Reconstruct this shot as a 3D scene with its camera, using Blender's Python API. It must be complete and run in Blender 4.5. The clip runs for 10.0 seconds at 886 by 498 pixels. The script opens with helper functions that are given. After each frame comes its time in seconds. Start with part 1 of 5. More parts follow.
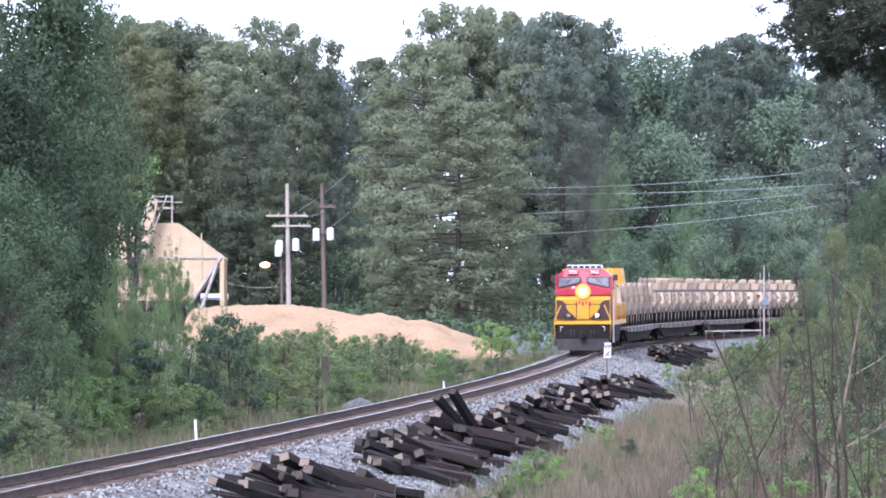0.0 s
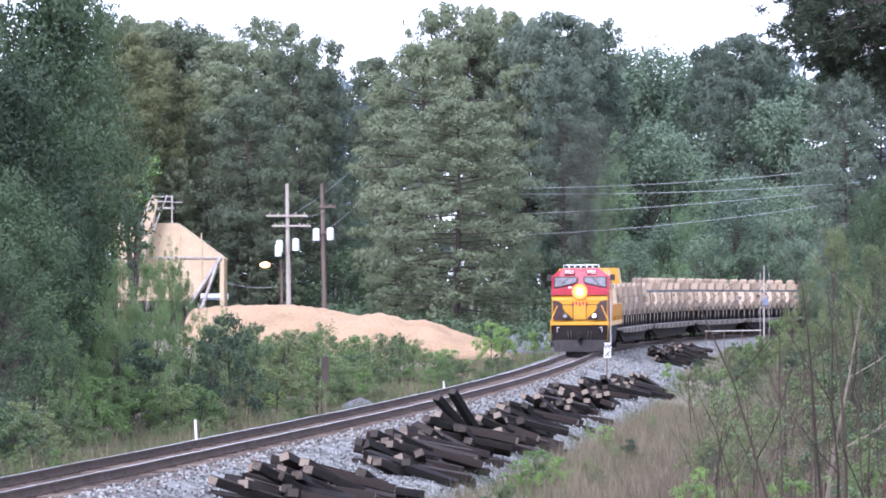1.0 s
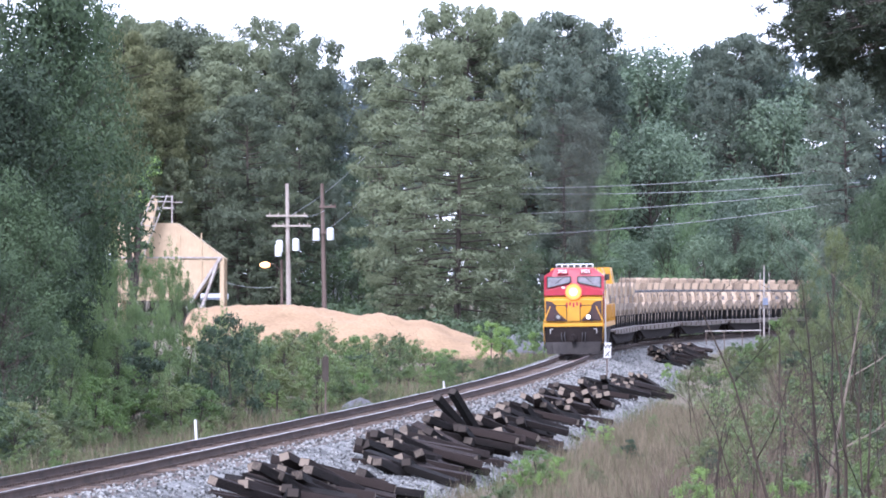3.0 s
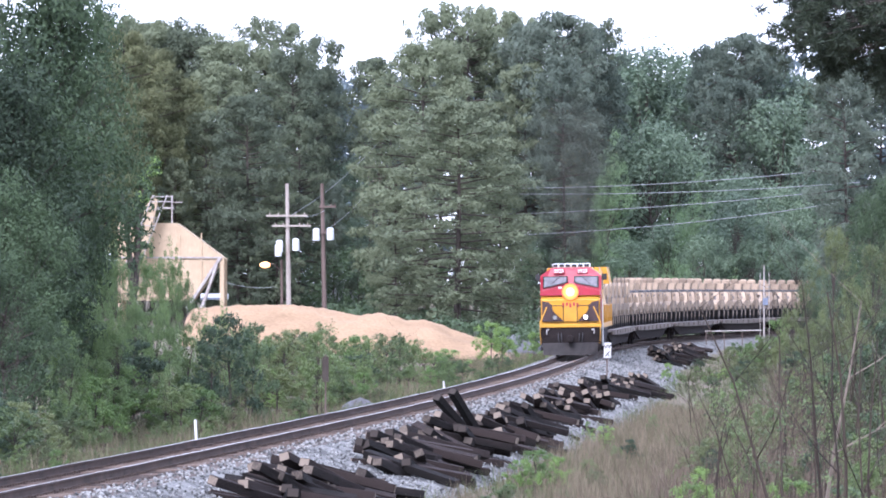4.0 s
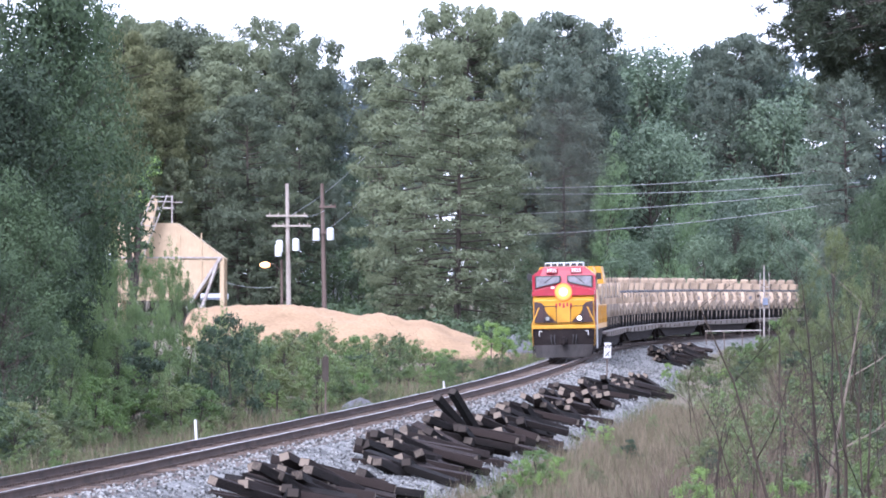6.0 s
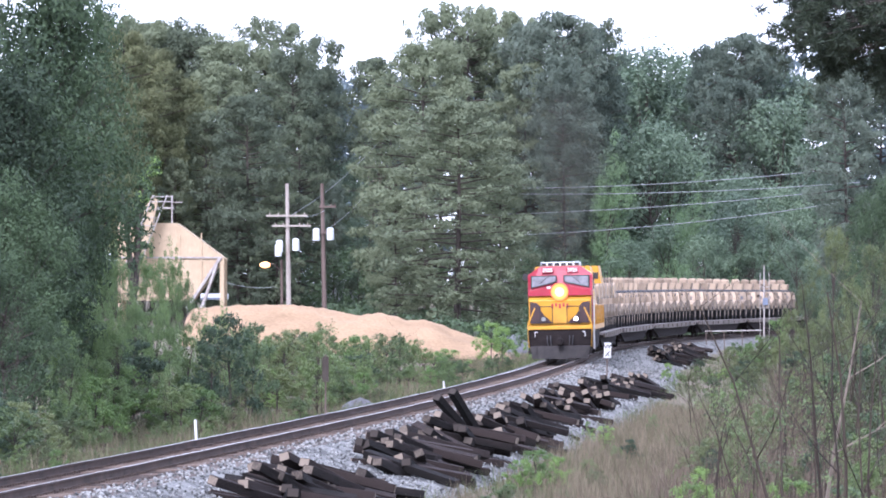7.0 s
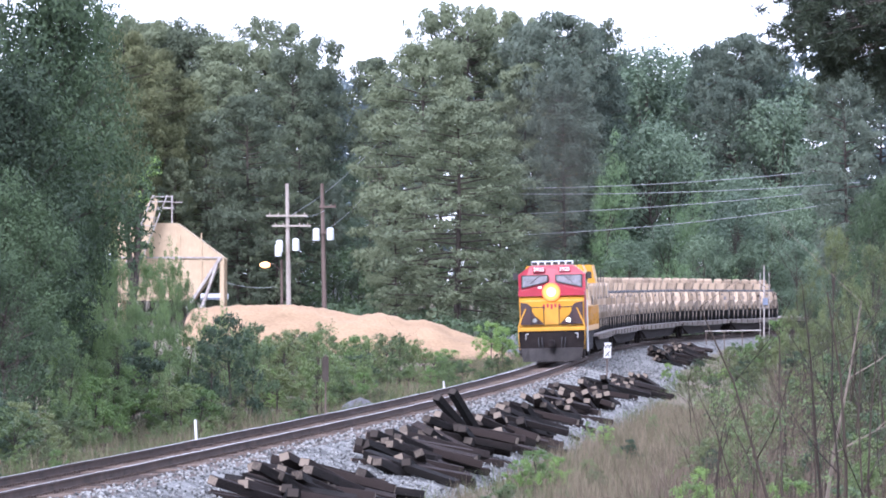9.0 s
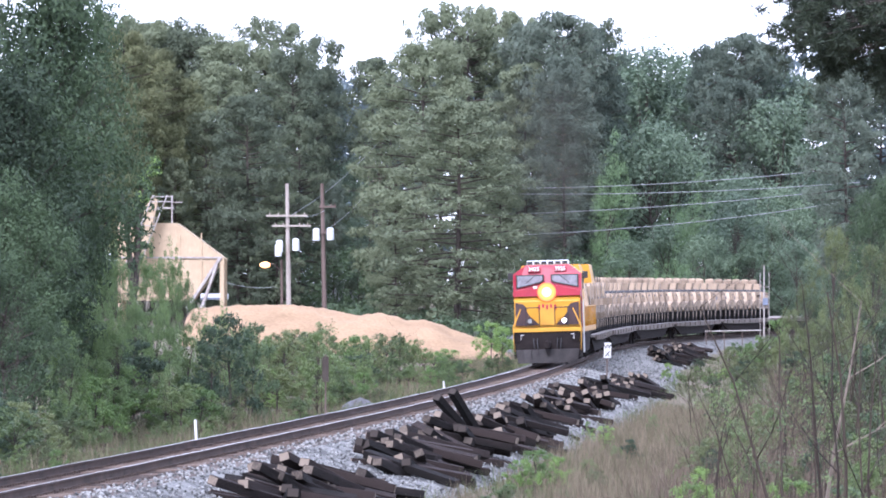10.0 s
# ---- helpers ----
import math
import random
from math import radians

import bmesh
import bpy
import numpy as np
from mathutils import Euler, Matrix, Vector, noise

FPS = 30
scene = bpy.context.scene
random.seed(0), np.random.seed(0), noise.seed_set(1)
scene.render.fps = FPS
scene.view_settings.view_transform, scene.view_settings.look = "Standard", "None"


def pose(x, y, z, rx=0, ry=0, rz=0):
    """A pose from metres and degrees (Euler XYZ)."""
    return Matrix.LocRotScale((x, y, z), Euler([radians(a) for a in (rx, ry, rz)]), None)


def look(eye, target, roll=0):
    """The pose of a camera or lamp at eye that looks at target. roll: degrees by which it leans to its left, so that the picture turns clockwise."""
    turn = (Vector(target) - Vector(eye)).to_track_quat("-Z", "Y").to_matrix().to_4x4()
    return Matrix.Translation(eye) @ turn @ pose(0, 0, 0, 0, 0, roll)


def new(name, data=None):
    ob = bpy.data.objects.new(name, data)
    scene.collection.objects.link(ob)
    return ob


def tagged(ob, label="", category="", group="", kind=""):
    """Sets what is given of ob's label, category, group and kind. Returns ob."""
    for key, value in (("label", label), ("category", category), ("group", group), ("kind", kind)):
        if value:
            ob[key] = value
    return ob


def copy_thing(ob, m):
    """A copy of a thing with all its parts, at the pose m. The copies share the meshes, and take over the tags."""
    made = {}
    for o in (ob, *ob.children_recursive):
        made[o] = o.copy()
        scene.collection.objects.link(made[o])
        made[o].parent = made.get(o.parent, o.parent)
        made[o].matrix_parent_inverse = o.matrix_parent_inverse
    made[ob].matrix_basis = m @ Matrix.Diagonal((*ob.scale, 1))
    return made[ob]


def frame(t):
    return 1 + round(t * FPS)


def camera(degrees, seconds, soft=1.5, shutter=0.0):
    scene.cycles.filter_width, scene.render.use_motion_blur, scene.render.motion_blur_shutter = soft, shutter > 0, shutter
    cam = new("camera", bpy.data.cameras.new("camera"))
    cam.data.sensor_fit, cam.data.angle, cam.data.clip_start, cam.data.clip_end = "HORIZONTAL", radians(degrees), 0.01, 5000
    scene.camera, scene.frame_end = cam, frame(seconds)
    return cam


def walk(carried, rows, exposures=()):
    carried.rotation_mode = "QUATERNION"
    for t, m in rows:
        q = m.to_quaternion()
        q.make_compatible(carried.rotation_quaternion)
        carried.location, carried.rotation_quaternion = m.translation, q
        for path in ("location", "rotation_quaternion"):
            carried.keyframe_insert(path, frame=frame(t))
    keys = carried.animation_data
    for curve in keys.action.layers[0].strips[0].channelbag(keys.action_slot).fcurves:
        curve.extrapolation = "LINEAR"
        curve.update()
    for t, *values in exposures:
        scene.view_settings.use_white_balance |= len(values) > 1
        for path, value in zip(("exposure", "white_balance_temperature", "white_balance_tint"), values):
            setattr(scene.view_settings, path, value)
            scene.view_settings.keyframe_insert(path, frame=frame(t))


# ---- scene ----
cam = camera(10.18, 10.0, soft=1.8)
EYE = (0.0, 0.0, 3.4)
AIM = look(EYE, (0.0, 1000.0, 3.4 + 8.2))
walk(cam, [(0.0, AIM), (10.0, AIM)], [(0.0, 0.78, 5430, 27), (10.0, 0.78, 5430, 27)])

# ---- light ----
world = bpy.data.worlds.new("sky")
scene.world = world
world.use_nodes = True
wn = world.node_tree.nodes
wl = world.node_tree.links
wn.clear()
sky = wn.new("ShaderNodeTexSky")
sky.sky_type = "NISHITA"
sky.sun_disc = False
sky.sun_elevation = radians(43)
sky.sun_rotation = radians(200)
bg_blue = wn.new("ShaderNodeBackground")
bg_blue.inputs["Strength"].default_value = 0.05
bg_cloud = wn.new("ShaderNodeBackground")
bg_cloud.inputs["Color"].default_value = (0.93, 0.965, 1.0, 1)
bg_cloud.inputs["Strength"].default_value = 1.32
wsum = wn.new("ShaderNodeAddShader")
wout = wn.new("ShaderNodeOutputWorld")
wl.new(sky.outputs[0], bg_blue.inputs["Color"])
wl.new(bg_blue.outputs[0], wsum.inputs[0])
wl.new(bg_cloud.outputs[0], wsum.inputs[1])
wl.new(wsum.outputs[0], wout.inputs["Surface"])
sun = new("sun", bpy.data.lights.new("sun", "SUN"))
sun.data.energy = 2.7
sun.data.angle = radians(14)
sun.data.color = (1.0, 0.95, 0.87)
sun.matrix_world = look((-30, -72, 72), (0, 0, 0))


# ---- materials ----
def mat(name, base, dark=None, rough=0.7, scale=6.0, fine=60.0, bump=0.15, metal=0.0, coat=0.0, island=0.0, obj=0.0,
        through_light=0.0, stretch=(1, 1, 1), tight=(0.34, 0.68)):
    """Two scales of mottling between base and dark, relief from the fine one."""
    m = bpy.data.materials.new(name)
    m.use_nodes = True
    n, l = m.node_tree.nodes, m.node_tree.links
    b = n["Principled BSDF"]
    b.inputs["Roughness"].default_value = rough
    b.inputs["Metallic"].default_value = metal
    b.inputs["Coat Weight"].default_value = coat
    if rough > 0.85:
        b.inputs["Specular IOR Level"].default_value = 0.2
    dark = dark or tuple(c * 0.6 for c in base)
    tc = n.new("ShaderNodeTexCoord")
    mp = n.new("ShaderNodeMapping")
    mp.inputs["Scale"].default_value = stretch
    l.new(tc.outputs["Object"], mp.inputs[0])
    big = n.new("ShaderNodeTexNoise")
    big.inputs["Scale"].default_value = scale
    big.inputs["Detail"].default_value = 5
    sm = n.new("ShaderNodeTexNoise")
    sm.inputs["Scale"].default_value = fine
    sm.inputs["Detail"].default_value = 3
    l.new(mp.outputs[0], big.inputs["Vector"])
    l.new(mp.outputs[0], sm.inputs["Vector"])
    add = n.new("ShaderNodeMath")
    add.operation = "MULTIPLY_ADD"
    add.inputs[1].default_value = 0.45
    l.new(sm.outputs["Fac"], add.inputs[0])
    half = n.new("ShaderNodeMath")
    half.operation = "MULTIPLY"
    half.inputs[1].default_value = 0.6
    l.new(big.outputs["Fac"], half.inputs[0])
    l.new(half.outputs[0], add.inputs[2])
    fac = add.outputs[0]
    for weight, src in ((island, "ShaderNodeNewGeometry"), (obj, "ShaderNodeObjectInfo")):
        if weight:
            g = n.new(src)
            k = n.new("ShaderNodeMath")
            k.operation = "MULTIPLY_ADD"
            k.inputs[1].default_value = weight
            sub = n.new("ShaderNodeMath")
            sub.operation = "SUBTRACT"
            sub.inputs[1].default_value = weight / 2
            l.new(g.outputs["Random Per Island" if island and src.endswith("Geometry") else "Random"], k.inputs[0])
            l.new(fac, sub.inputs[0])
            l.new(sub.outputs[0], k.inputs[2])
            fac = k.outputs[0]
    ramp = n.new("ShaderNodeValToRGB")
    ramp.color_ramp.elements[0].position = tight[0]
    ramp.color_ramp.elements[1].position = tight[1]
    ramp.color_ramp.elements[0].color = (*dark, 1)
    ramp.color_ramp.elements[1].color = (*base, 1)
    l.new(fac, ramp.inputs[0])
    l.new(ramp.outputs[0], b.inputs["Base Color"])
    if bump:
        bp = n.new("ShaderNodeBump")
        bp.inputs["Strength"].default_value = bump
        bp.inputs["Distance"].default_value = 0.02
        l.new(sm.outputs["Fac"], bp.inputs["Height"])
        l.new(bp.outputs[0], b.inputs["Normal"])
    if through_light:
        tr = n.new("ShaderNodeBsdfTranslucent")
        mx = n.new("ShaderNodeMixShader")
        mx.inputs[0].default_value = through_light
        l.new(ramp.outputs[0], tr.inputs["Color"])
        l.new(b.outputs[0], mx.inputs[1])
        l.new(tr.outputs[0], mx.inputs[2])
        l.new(mx.outputs[0], n["Material Output"].inputs["Surface"])
    return m


def glow(name, color, strength):
    m = bpy.data.materials.new(name)
    m.use_nodes = True
    b = m.node_tree.nodes["Principled BSDF"]
    b.inputs["Base Color"].default_value = (*color, 1)
    b.inputs["Emission Color"].default_value = (*color, 1)
    b.inputs["Emission Strength"].default_value = strength
    return m


def lamp_mat(name, core, rim, strength, radius):
    """A lit lamp seen face on, its glare painted: core colour inside, rim outside."""
    m = glow(name, rim, strength)
    n, l = m.node_tree.nodes, m.node_tree.links
    tc = n.new("ShaderNodeTexCoord")
    mp = n.new("ShaderNodeMapping")
    mp.inputs["Location"].default_value = (0, 0, -3.3)
    mp.inputs["Scale"].default_value = (1, 0, 1)
    ln = n.new("ShaderNodeVectorMath")
    ln.operation = "LENGTH"
    rg = n.new("ShaderNodeMapRange")
    rg.inputs[2].default_value = radius
    ramp = n.new("ShaderNodeValToRGB")
    ramp.color_ramp.elements[0].color = (*core, 1)
    ramp.color_ramp.elements[0].position = 0.3
    ramp.color_ramp.elements[1].color = (*rim, 1)
    l.new(tc.outputs["Object"], mp.inputs[0])
    l.new(mp.outputs[0], ln.inputs[0])
    l.new(ln.outputs["Value"], rg.inputs[0])
    l.new(rg.outputs[0], ramp.inputs[0])
    l.new(ramp.outputs[0], n["Principled BSDF"].inputs["Emission Color"])
    return m


def smoke_mat():
    """Thin brown smoke that thins out towards the puff's rim, seen along its own y."""
    m = bpy.data.materials.new("exhaust_smoke")
    m.use_nodes = True
    n, l = m.node_tree.nodes, m.node_tree.links
    n.clear()
    tc = n.new("ShaderNodeTexCoord")
    mp = n.new("ShaderNodeMapping")
    mp.inputs["Scale"].default_value = (1, 0, 1)
    ln = n.new("ShaderNodeVectorMath")
    ln.operation = "LENGTH"
    no = n.new("ShaderNodeTexNoise")
    no.inputs["Scale"].default_value = 1.6
    no.inputs["Detail"].default_value = 4
    rg = n.new("ShaderNodeMapRange")
    rg.interpolation_type = "SMOOTHSTEP"
    for k, v in ((1, 0.0), (2, 0.95), (3, 0.46), (4, 0.0)):
        rg.inputs[k].default_value = v
    mu = n.new("ShaderNodeMath")
    mu.operation = "MULTIPLY"
    df = n.new("ShaderNodeBsdfDiffuse")
    df.inputs["Color"].default_value = (0.05, 0.052, 0.042, 1)
    tr = n.new("ShaderNodeBsdfTransparent")
    mx = n.new("ShaderNodeMixShader")
    out = n.new("ShaderNodeOutputMaterial")
    l.new(tc.outputs["Object"], mp.inputs[0])
    l.new(mp.outputs[0], ln.inputs[0])
    l.new(tc.outputs["Object"], no.inputs["Vector"])
    l.new(ln.outputs["Value"], rg.inputs[0])
    l.new(rg.outputs[0], mu.inputs[0])
    l.new(no.outputs["Fac"], mu.inputs[1])
    l.new(mu.outputs[0], mx.inputs[0])
    l.new(tr.outputs[0], mx.inputs[1])
    l.new(df.outputs[0], mx.inputs[2])
    l.new(mx.outputs[0], out.inputs["Surface"])
    return m


def leaf_mat(name, base, dark, shine=0.6, each=0.3, thin=0.35):
    return mat(name, base, dark, rough=shine, scale=0.35, fine=3.0, bump=0, island=each, obj=0.5, through_light=thin)


# Both pine colours have distance haze mixed in: paler and bluer needles.
M_PINE = leaf_mat("pine_needles", (0.168, 0.196, 0.116), (0.095, 0.118, 0.078), shine=0.9, each=0.1, thin=0.25)
M_DARKPINE = leaf_mat("dark_pine_needles", (0.13, 0.16, 0.118), (0.08, 0.105, 0.08), shine=0.9, each=0.1, thin=0.25)
M_OLIVE = leaf_mat("olive_leaves", (0.19, 0.205, 0.1), (0.115, 0.128, 0.066), shine=0.9, thin=0.3)
M_DARKLEAF = leaf_mat("dark_leaves", (0.062, 0.1, 0.042), (0.024, 0.042, 0.021), shine=0.75, thin=0.3)
M_OAKLEAF = leaf_mat("oak_leaves", (0.085, 0.11, 0.055), (0.035, 0.05, 0.028))
M_LEAF = leaf_mat("green_leaves", (0.135, 0.19, 0.066), (0.058, 0.092, 0.036), thin=0.35)
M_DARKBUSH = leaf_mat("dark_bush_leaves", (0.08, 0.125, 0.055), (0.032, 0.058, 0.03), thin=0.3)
# Leaf green made paler and bluer to hold the distance haze.
M_FARLEAF = leaf_mat("haze_tinted_leaves", (0.145, 0.205, 0.12), (0.07, 0.108, 0.07), each=0.2, thin=0.3)
# The blue of distance haze is put into this needle colour.
M_FARWOOD = leaf_mat("haze_blue_needles", (0.12, 0.16, 0.165), (0.08, 0.11, 0.118), each=0.1, thin=0.25)
M_FRESH = leaf_mat("fresh_leaves", (0.2, 0.31, 0.08), (0.09, 0.155, 0.045))
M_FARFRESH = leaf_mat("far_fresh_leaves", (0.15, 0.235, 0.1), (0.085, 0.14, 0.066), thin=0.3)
M_YOUNG = leaf_mat("young_leaves", (0.175, 0.255, 0.092), (0.085, 0.135, 0.052))
M_SCRUB = leaf_mat("scrub_leaves", (0.135, 0.165, 0.062), (0.058, 0.076, 0.032))
M_SMOKE = smoke_mat()
M_BARK = mat("bark", (0.085, 0.07, 0.058), (0.035, 0.03, 0.026), rough=0.95, scale=2, fine=14, bump=0.6, stretch=(1, 1, 0.25))
M_PALEBARK = mat("pale_sapling_bark", (0.24, 0.2, 0.155), (0.07, 0.055, 0.043), rough=0.9, scale=2, fine=20, bump=0.3, stretch=(1, 1, 0.3))
M_BRUSH = mat("brown_brush", (0.15, 0.118, 0.085), (0.06, 0.046, 0.034), rough=0.9, scale=0.5, fine=8, bump=0, island=0.5)
M_TWIG = mat("grey_twig", (0.052, 0.04, 0.03), (0.02, 0.015, 0.012), rough=0.9, scale=3, fine=30, bump=0.2, obj=0.5, island=0.3)
M_DRY = mat("dry_weed", (0.225, 0.188, 0.125), (0.1, 0.083, 0.054), rough=0.9, scale=0.5, fine=8, bump=0, island=0.5, through_light=0.15)
M_GRASS = mat("weed_green", (0.12, 0.145, 0.055), (0.048, 0.064, 0.026), rough=0.8, scale=0.4, fine=6, bump=0, island=0.6, through_light=0.2)
M_SOIL = mat("soil", (0.17, 0.135, 0.095), (0.06, 0.062, 0.035), rough=0.95, scale=0.25, fine=9, bump=0.5)
M_BALLAST = mat("ballast_bed", (0.185, 0.186, 0.172), (0.048, 0.048, 0.044), rough=0.9, scale=1.4, fine=22, bump=1.0, tight=(0.42, 0.6))
M_RUSTBED = mat("rust_stained_ballast", (0.15, 0.122, 0.1), (0.05, 0.04, 0.034), rough=0.95, scale=1.4, fine=22, bump=1.0, tight=(0.38, 0.64))
M_STONE = mat("crushed_stone", (0.275, 0.276, 0.256), (0.062, 0.062, 0.058), rough=0.85, scale=0.7, fine=20, bump=0.2, island=0.9)
M_RAIL = mat("rusty_rail", (0.092, 0.066, 0.052), (0.036, 0.028, 0.024), rough=0.9, scale=1.5, fine=40, bump=0.2)
M_RAILTOP = mat("polished_rail_head", (0.55, 0.54, 0.53), (0.4, 0.39, 0.38), rough=0.28, scale=2, fine=60, bump=0.03, metal=0.9)
M_TIE = mat("creosoted_wood", (0.03, 0.022, 0.019), (0.008, 0.007, 0.006), rough=0.88, scale=1.6, fine=24, bump=0.6, obj=0.5, stretch=(1, 6, 6))
M_TIE_END = mat("sawn_tie_end", (0.21, 0.17, 0.13), (0.045, 0.037, 0.031), rough=0.9, scale=5, fine=30, bump=0.5, obj=0.9)
M_TRACKTIE = mat("laid_tie_wood", (0.13, 0.096, 0.074), (0.05, 0.037, 0.03), rough=0.9, scale=2, fine=24, bump=0.5, obj=0.5)
M_SAND = mat("sand", (0.35, 0.24, 0.14), (0.22, 0.145, 0.082), rough=0.95, scale=0.35, fine=5, bump=0.5)
M_GRAVEL = mat("grey_gravel", (0.15, 0.15, 0.155), (0.085, 0.085, 0.09), rough=0.95, scale=0.8, fine=10, bump=0.6)
M_HOPPER = mat("tan_painted_steel", (0.5, 0.385, 0.245), (0.38, 0.28, 0.17), rough=0.6, scale=0.6, fine=6, bump=0.08, stretch=(1, 1, 0.4))
M_STEEL = mat("weathered_steel", (0.42, 0.4, 0.37), (0.24, 0.2, 0.17), rough=0.6, scale=2, fine=20, bump=0.15)
M_POLE = mat("pale_pole_wood", (0.4, 0.36, 0.31), (0.24, 0.2, 0.17), rough=0.9, scale=2, fine=20, bump=0.4, stretch=(1, 1, 0.2))
M_POLEDARK = mat("dark_pole_wood", (0.16, 0.12, 0.1), (0.08, 0.06, 0.05), rough=0.9, scale=2, fine=20, bump=0.4, stretch=(1, 1, 0.2))
M_CAN = mat("transformer_paint", (0.62, 0.65, 0.66), (0.5, 0.52, 0.53), rough=0.5, scale=2, fine=20, bump=0.05)
M_WIRE = mat("wire_aluminium", (0.3, 0.31, 0.32), (0.2, 0.21, 0.22), rough=0.5, scale=2, fine=20, bump=0, metal=0.4)
M_WHITE = mat("white_paint", (0.68, 0.67, 0.64), (0.5, 0.49, 0.46), rough=0.6, scale=5, fine=40, bump=0.05)
M_BLACK = mat("black_paint", (0.025, 0.024, 0.024), (0.014, 0.014, 0.014), rough=0.6, scale=4, fine=40, bump=0.05)
M_GRIME = mat("grimy_black_steel", (0.026, 0.02, 0.018), (0.011, 0.009, 0.009), rough=0.95, scale=2.5, fine=30, bump=0.3)
M_RED = mat("red_paint", (0.38, 0.017, 0.034), (0.26, 0.012, 0.025), rough=0.4, scale=2, fine=30, bump=0.03, coat=0.2)
M_YELLOW = mat("yellow_paint", (0.6, 0.3, 0.018), (0.48, 0.23, 0.013), rough=0.4, scale=2, fine=30, bump=0.03, coat=0.2)
M_LOCOBLACK = mat("dark_brown_paint", (0.05, 0.02, 0.018), (0.028, 0.012, 0.012), rough=0.45, scale=2, fine=30, bump=0.03, coat=0.2)
# The pale base colour stands for sky reflected in the panes.
M_GLASS = mat("cab_glass", (0.2, 0.21, 0.23), (0.09, 0.095, 0.105), rough=0.06, scale=2, fine=10, bump=0.0, coat=0.6)
M_TAN = mat("desert_tan_paint", (0.37, 0.28, 0.188), (0.17, 0.126, 0.084), rough=0.75, scale=1.2, fine=20, bump=0.08, obj=0.35)
M_TANDARK = mat("shadowed_canvas", (0.3, 0.24, 0.18), (0.18, 0.14, 0.1), rough=0.9, scale=2, fine=25, bump=0.2, obj=0.4)
M_TYRE = mat("tyre_rubber", (0.035, 0.033, 0.032), (0.02, 0.02, 0.02), rough=0.9, scale=4, fine=30, bump=0.3)
M_DECK = mat("flatcar_steel", (0.3, 0.27, 0.24), (0.17, 0.14, 0.12), rough=0.8, scale=1.2, fine=20, bump=0.2)
M_LAMP = lamp_mat("headlight_lens", (1.0, 0.78, 0.28), (1.0, 0.42, 0.03), 3.2, 0.27)
M_LAMPHALO = lamp_mat("headlight_halo", (1.0, 0.5, 0.04), (0.6, 0.09, 0.02), 1.7, 0.44)
M_DITCH = glow("ditch_light_lens", (1.0, 0.93, 0.85), 2.2)
M_BLUE = mat("faded_blue_paint", (0.17, 0.2, 0.26), (0.12, 0.14, 0.18), rough=0.6, scale=3, fine=30, bump=0.05)
M_SODIUM = glow("sodium_lamp", (1.0, 0.5, 0.17), 2.0)


# ---- builders ----
def part(name, bm, material, parent=None, label="", smooth=False):
    me = bpy.data.meshes.new(name)
    bm.normal_update()
    bm.to_mesh(me)
    bm.free()
    for m in material if isinstance(material, (list, tuple)) else [material]:
        me.materials.append(m)
    if smooth:
        me.polygons.foreach_set("use_smooth", [True] * len(me.polygons))
    ob = new(name, me)
    ob.parent = parent
    return tagged(ob, label)


def solid(name, verts, faces, material, parent=None, label="", smooth=False):
    me = bpy.data.meshes.new(name)
    me.from_pydata([tuple(v) for v in verts], [], [tuple(f) for f in faces])
    for m in material if isinstance(material, (list, tuple)) else [material]:
        me.materials.append(m)
    if smooth:
        me.polygons.foreach_set("use_smooth", [True] * len(me.polygons))
    ob = new(name, me)
    ob.parent = parent
    return tagged(ob, label)


def box(bm, c, s, m=None, bevel=0.0):
    """A box with centre c and size s, turned by m about its centre."""
    r = bmesh.ops.create_cube(bm, size=1.0)
    t = Matrix.Translation(c) @ (m or Matrix()) @ Matrix.Diagonal((*s, 1))
    bmesh.ops.transform(bm, matrix=t, verts=r["verts"])
    if bevel:
        es = {e for v in r["verts"] for e in v.link_edges}
        bmesh.ops.bevel(bm, geom=list(es), offset=bevel, segments=1, affect="EDGES")
    return bm


def rod(bm, p, q, r0, r1=None, n=6):
    p, q = Vector(p), Vector(q)
    d = q - p
    t = Matrix.Translation((p + q) / 2) @ d.to_track_quat("Z", "Y").to_matrix().to_4x4()
    bmesh.ops.create_cone(bm, cap_ends=True, segments=n, radius1=r0, radius2=r0 if r1 is None else r1, depth=d.length, matrix=t)
    return bm


def prism(bm, outline, a, b, axis=0):
    """An outline of 2D points pushed from a to b along an axis; the other two axes take the outline in order."""
    def put(p, k):
        v = list(p)
        v.insert(axis, k)
        return bm.verts.new(v)
    lo, hi = [put(p, a) for p in outline], [put(p, b) for p in outline]
    bm.faces.new(lo[::-1])
    bm.faces.new(hi)
    for i in range(len(outline)):
        j = (i + 1) % len(outline)
        bm.faces.new((lo[i], lo[j], hi[j], hi[i]))
    bmesh.ops.recalc_face_normals(bm, faces=bm.faces[:])
    return bm


def nb():
    return bmesh.new()


def empty(name, label, category, group="", m=None):
    e = new(name)
    if m is not None:
        e.matrix_basis = m
    return tagged(e, label, category, group)


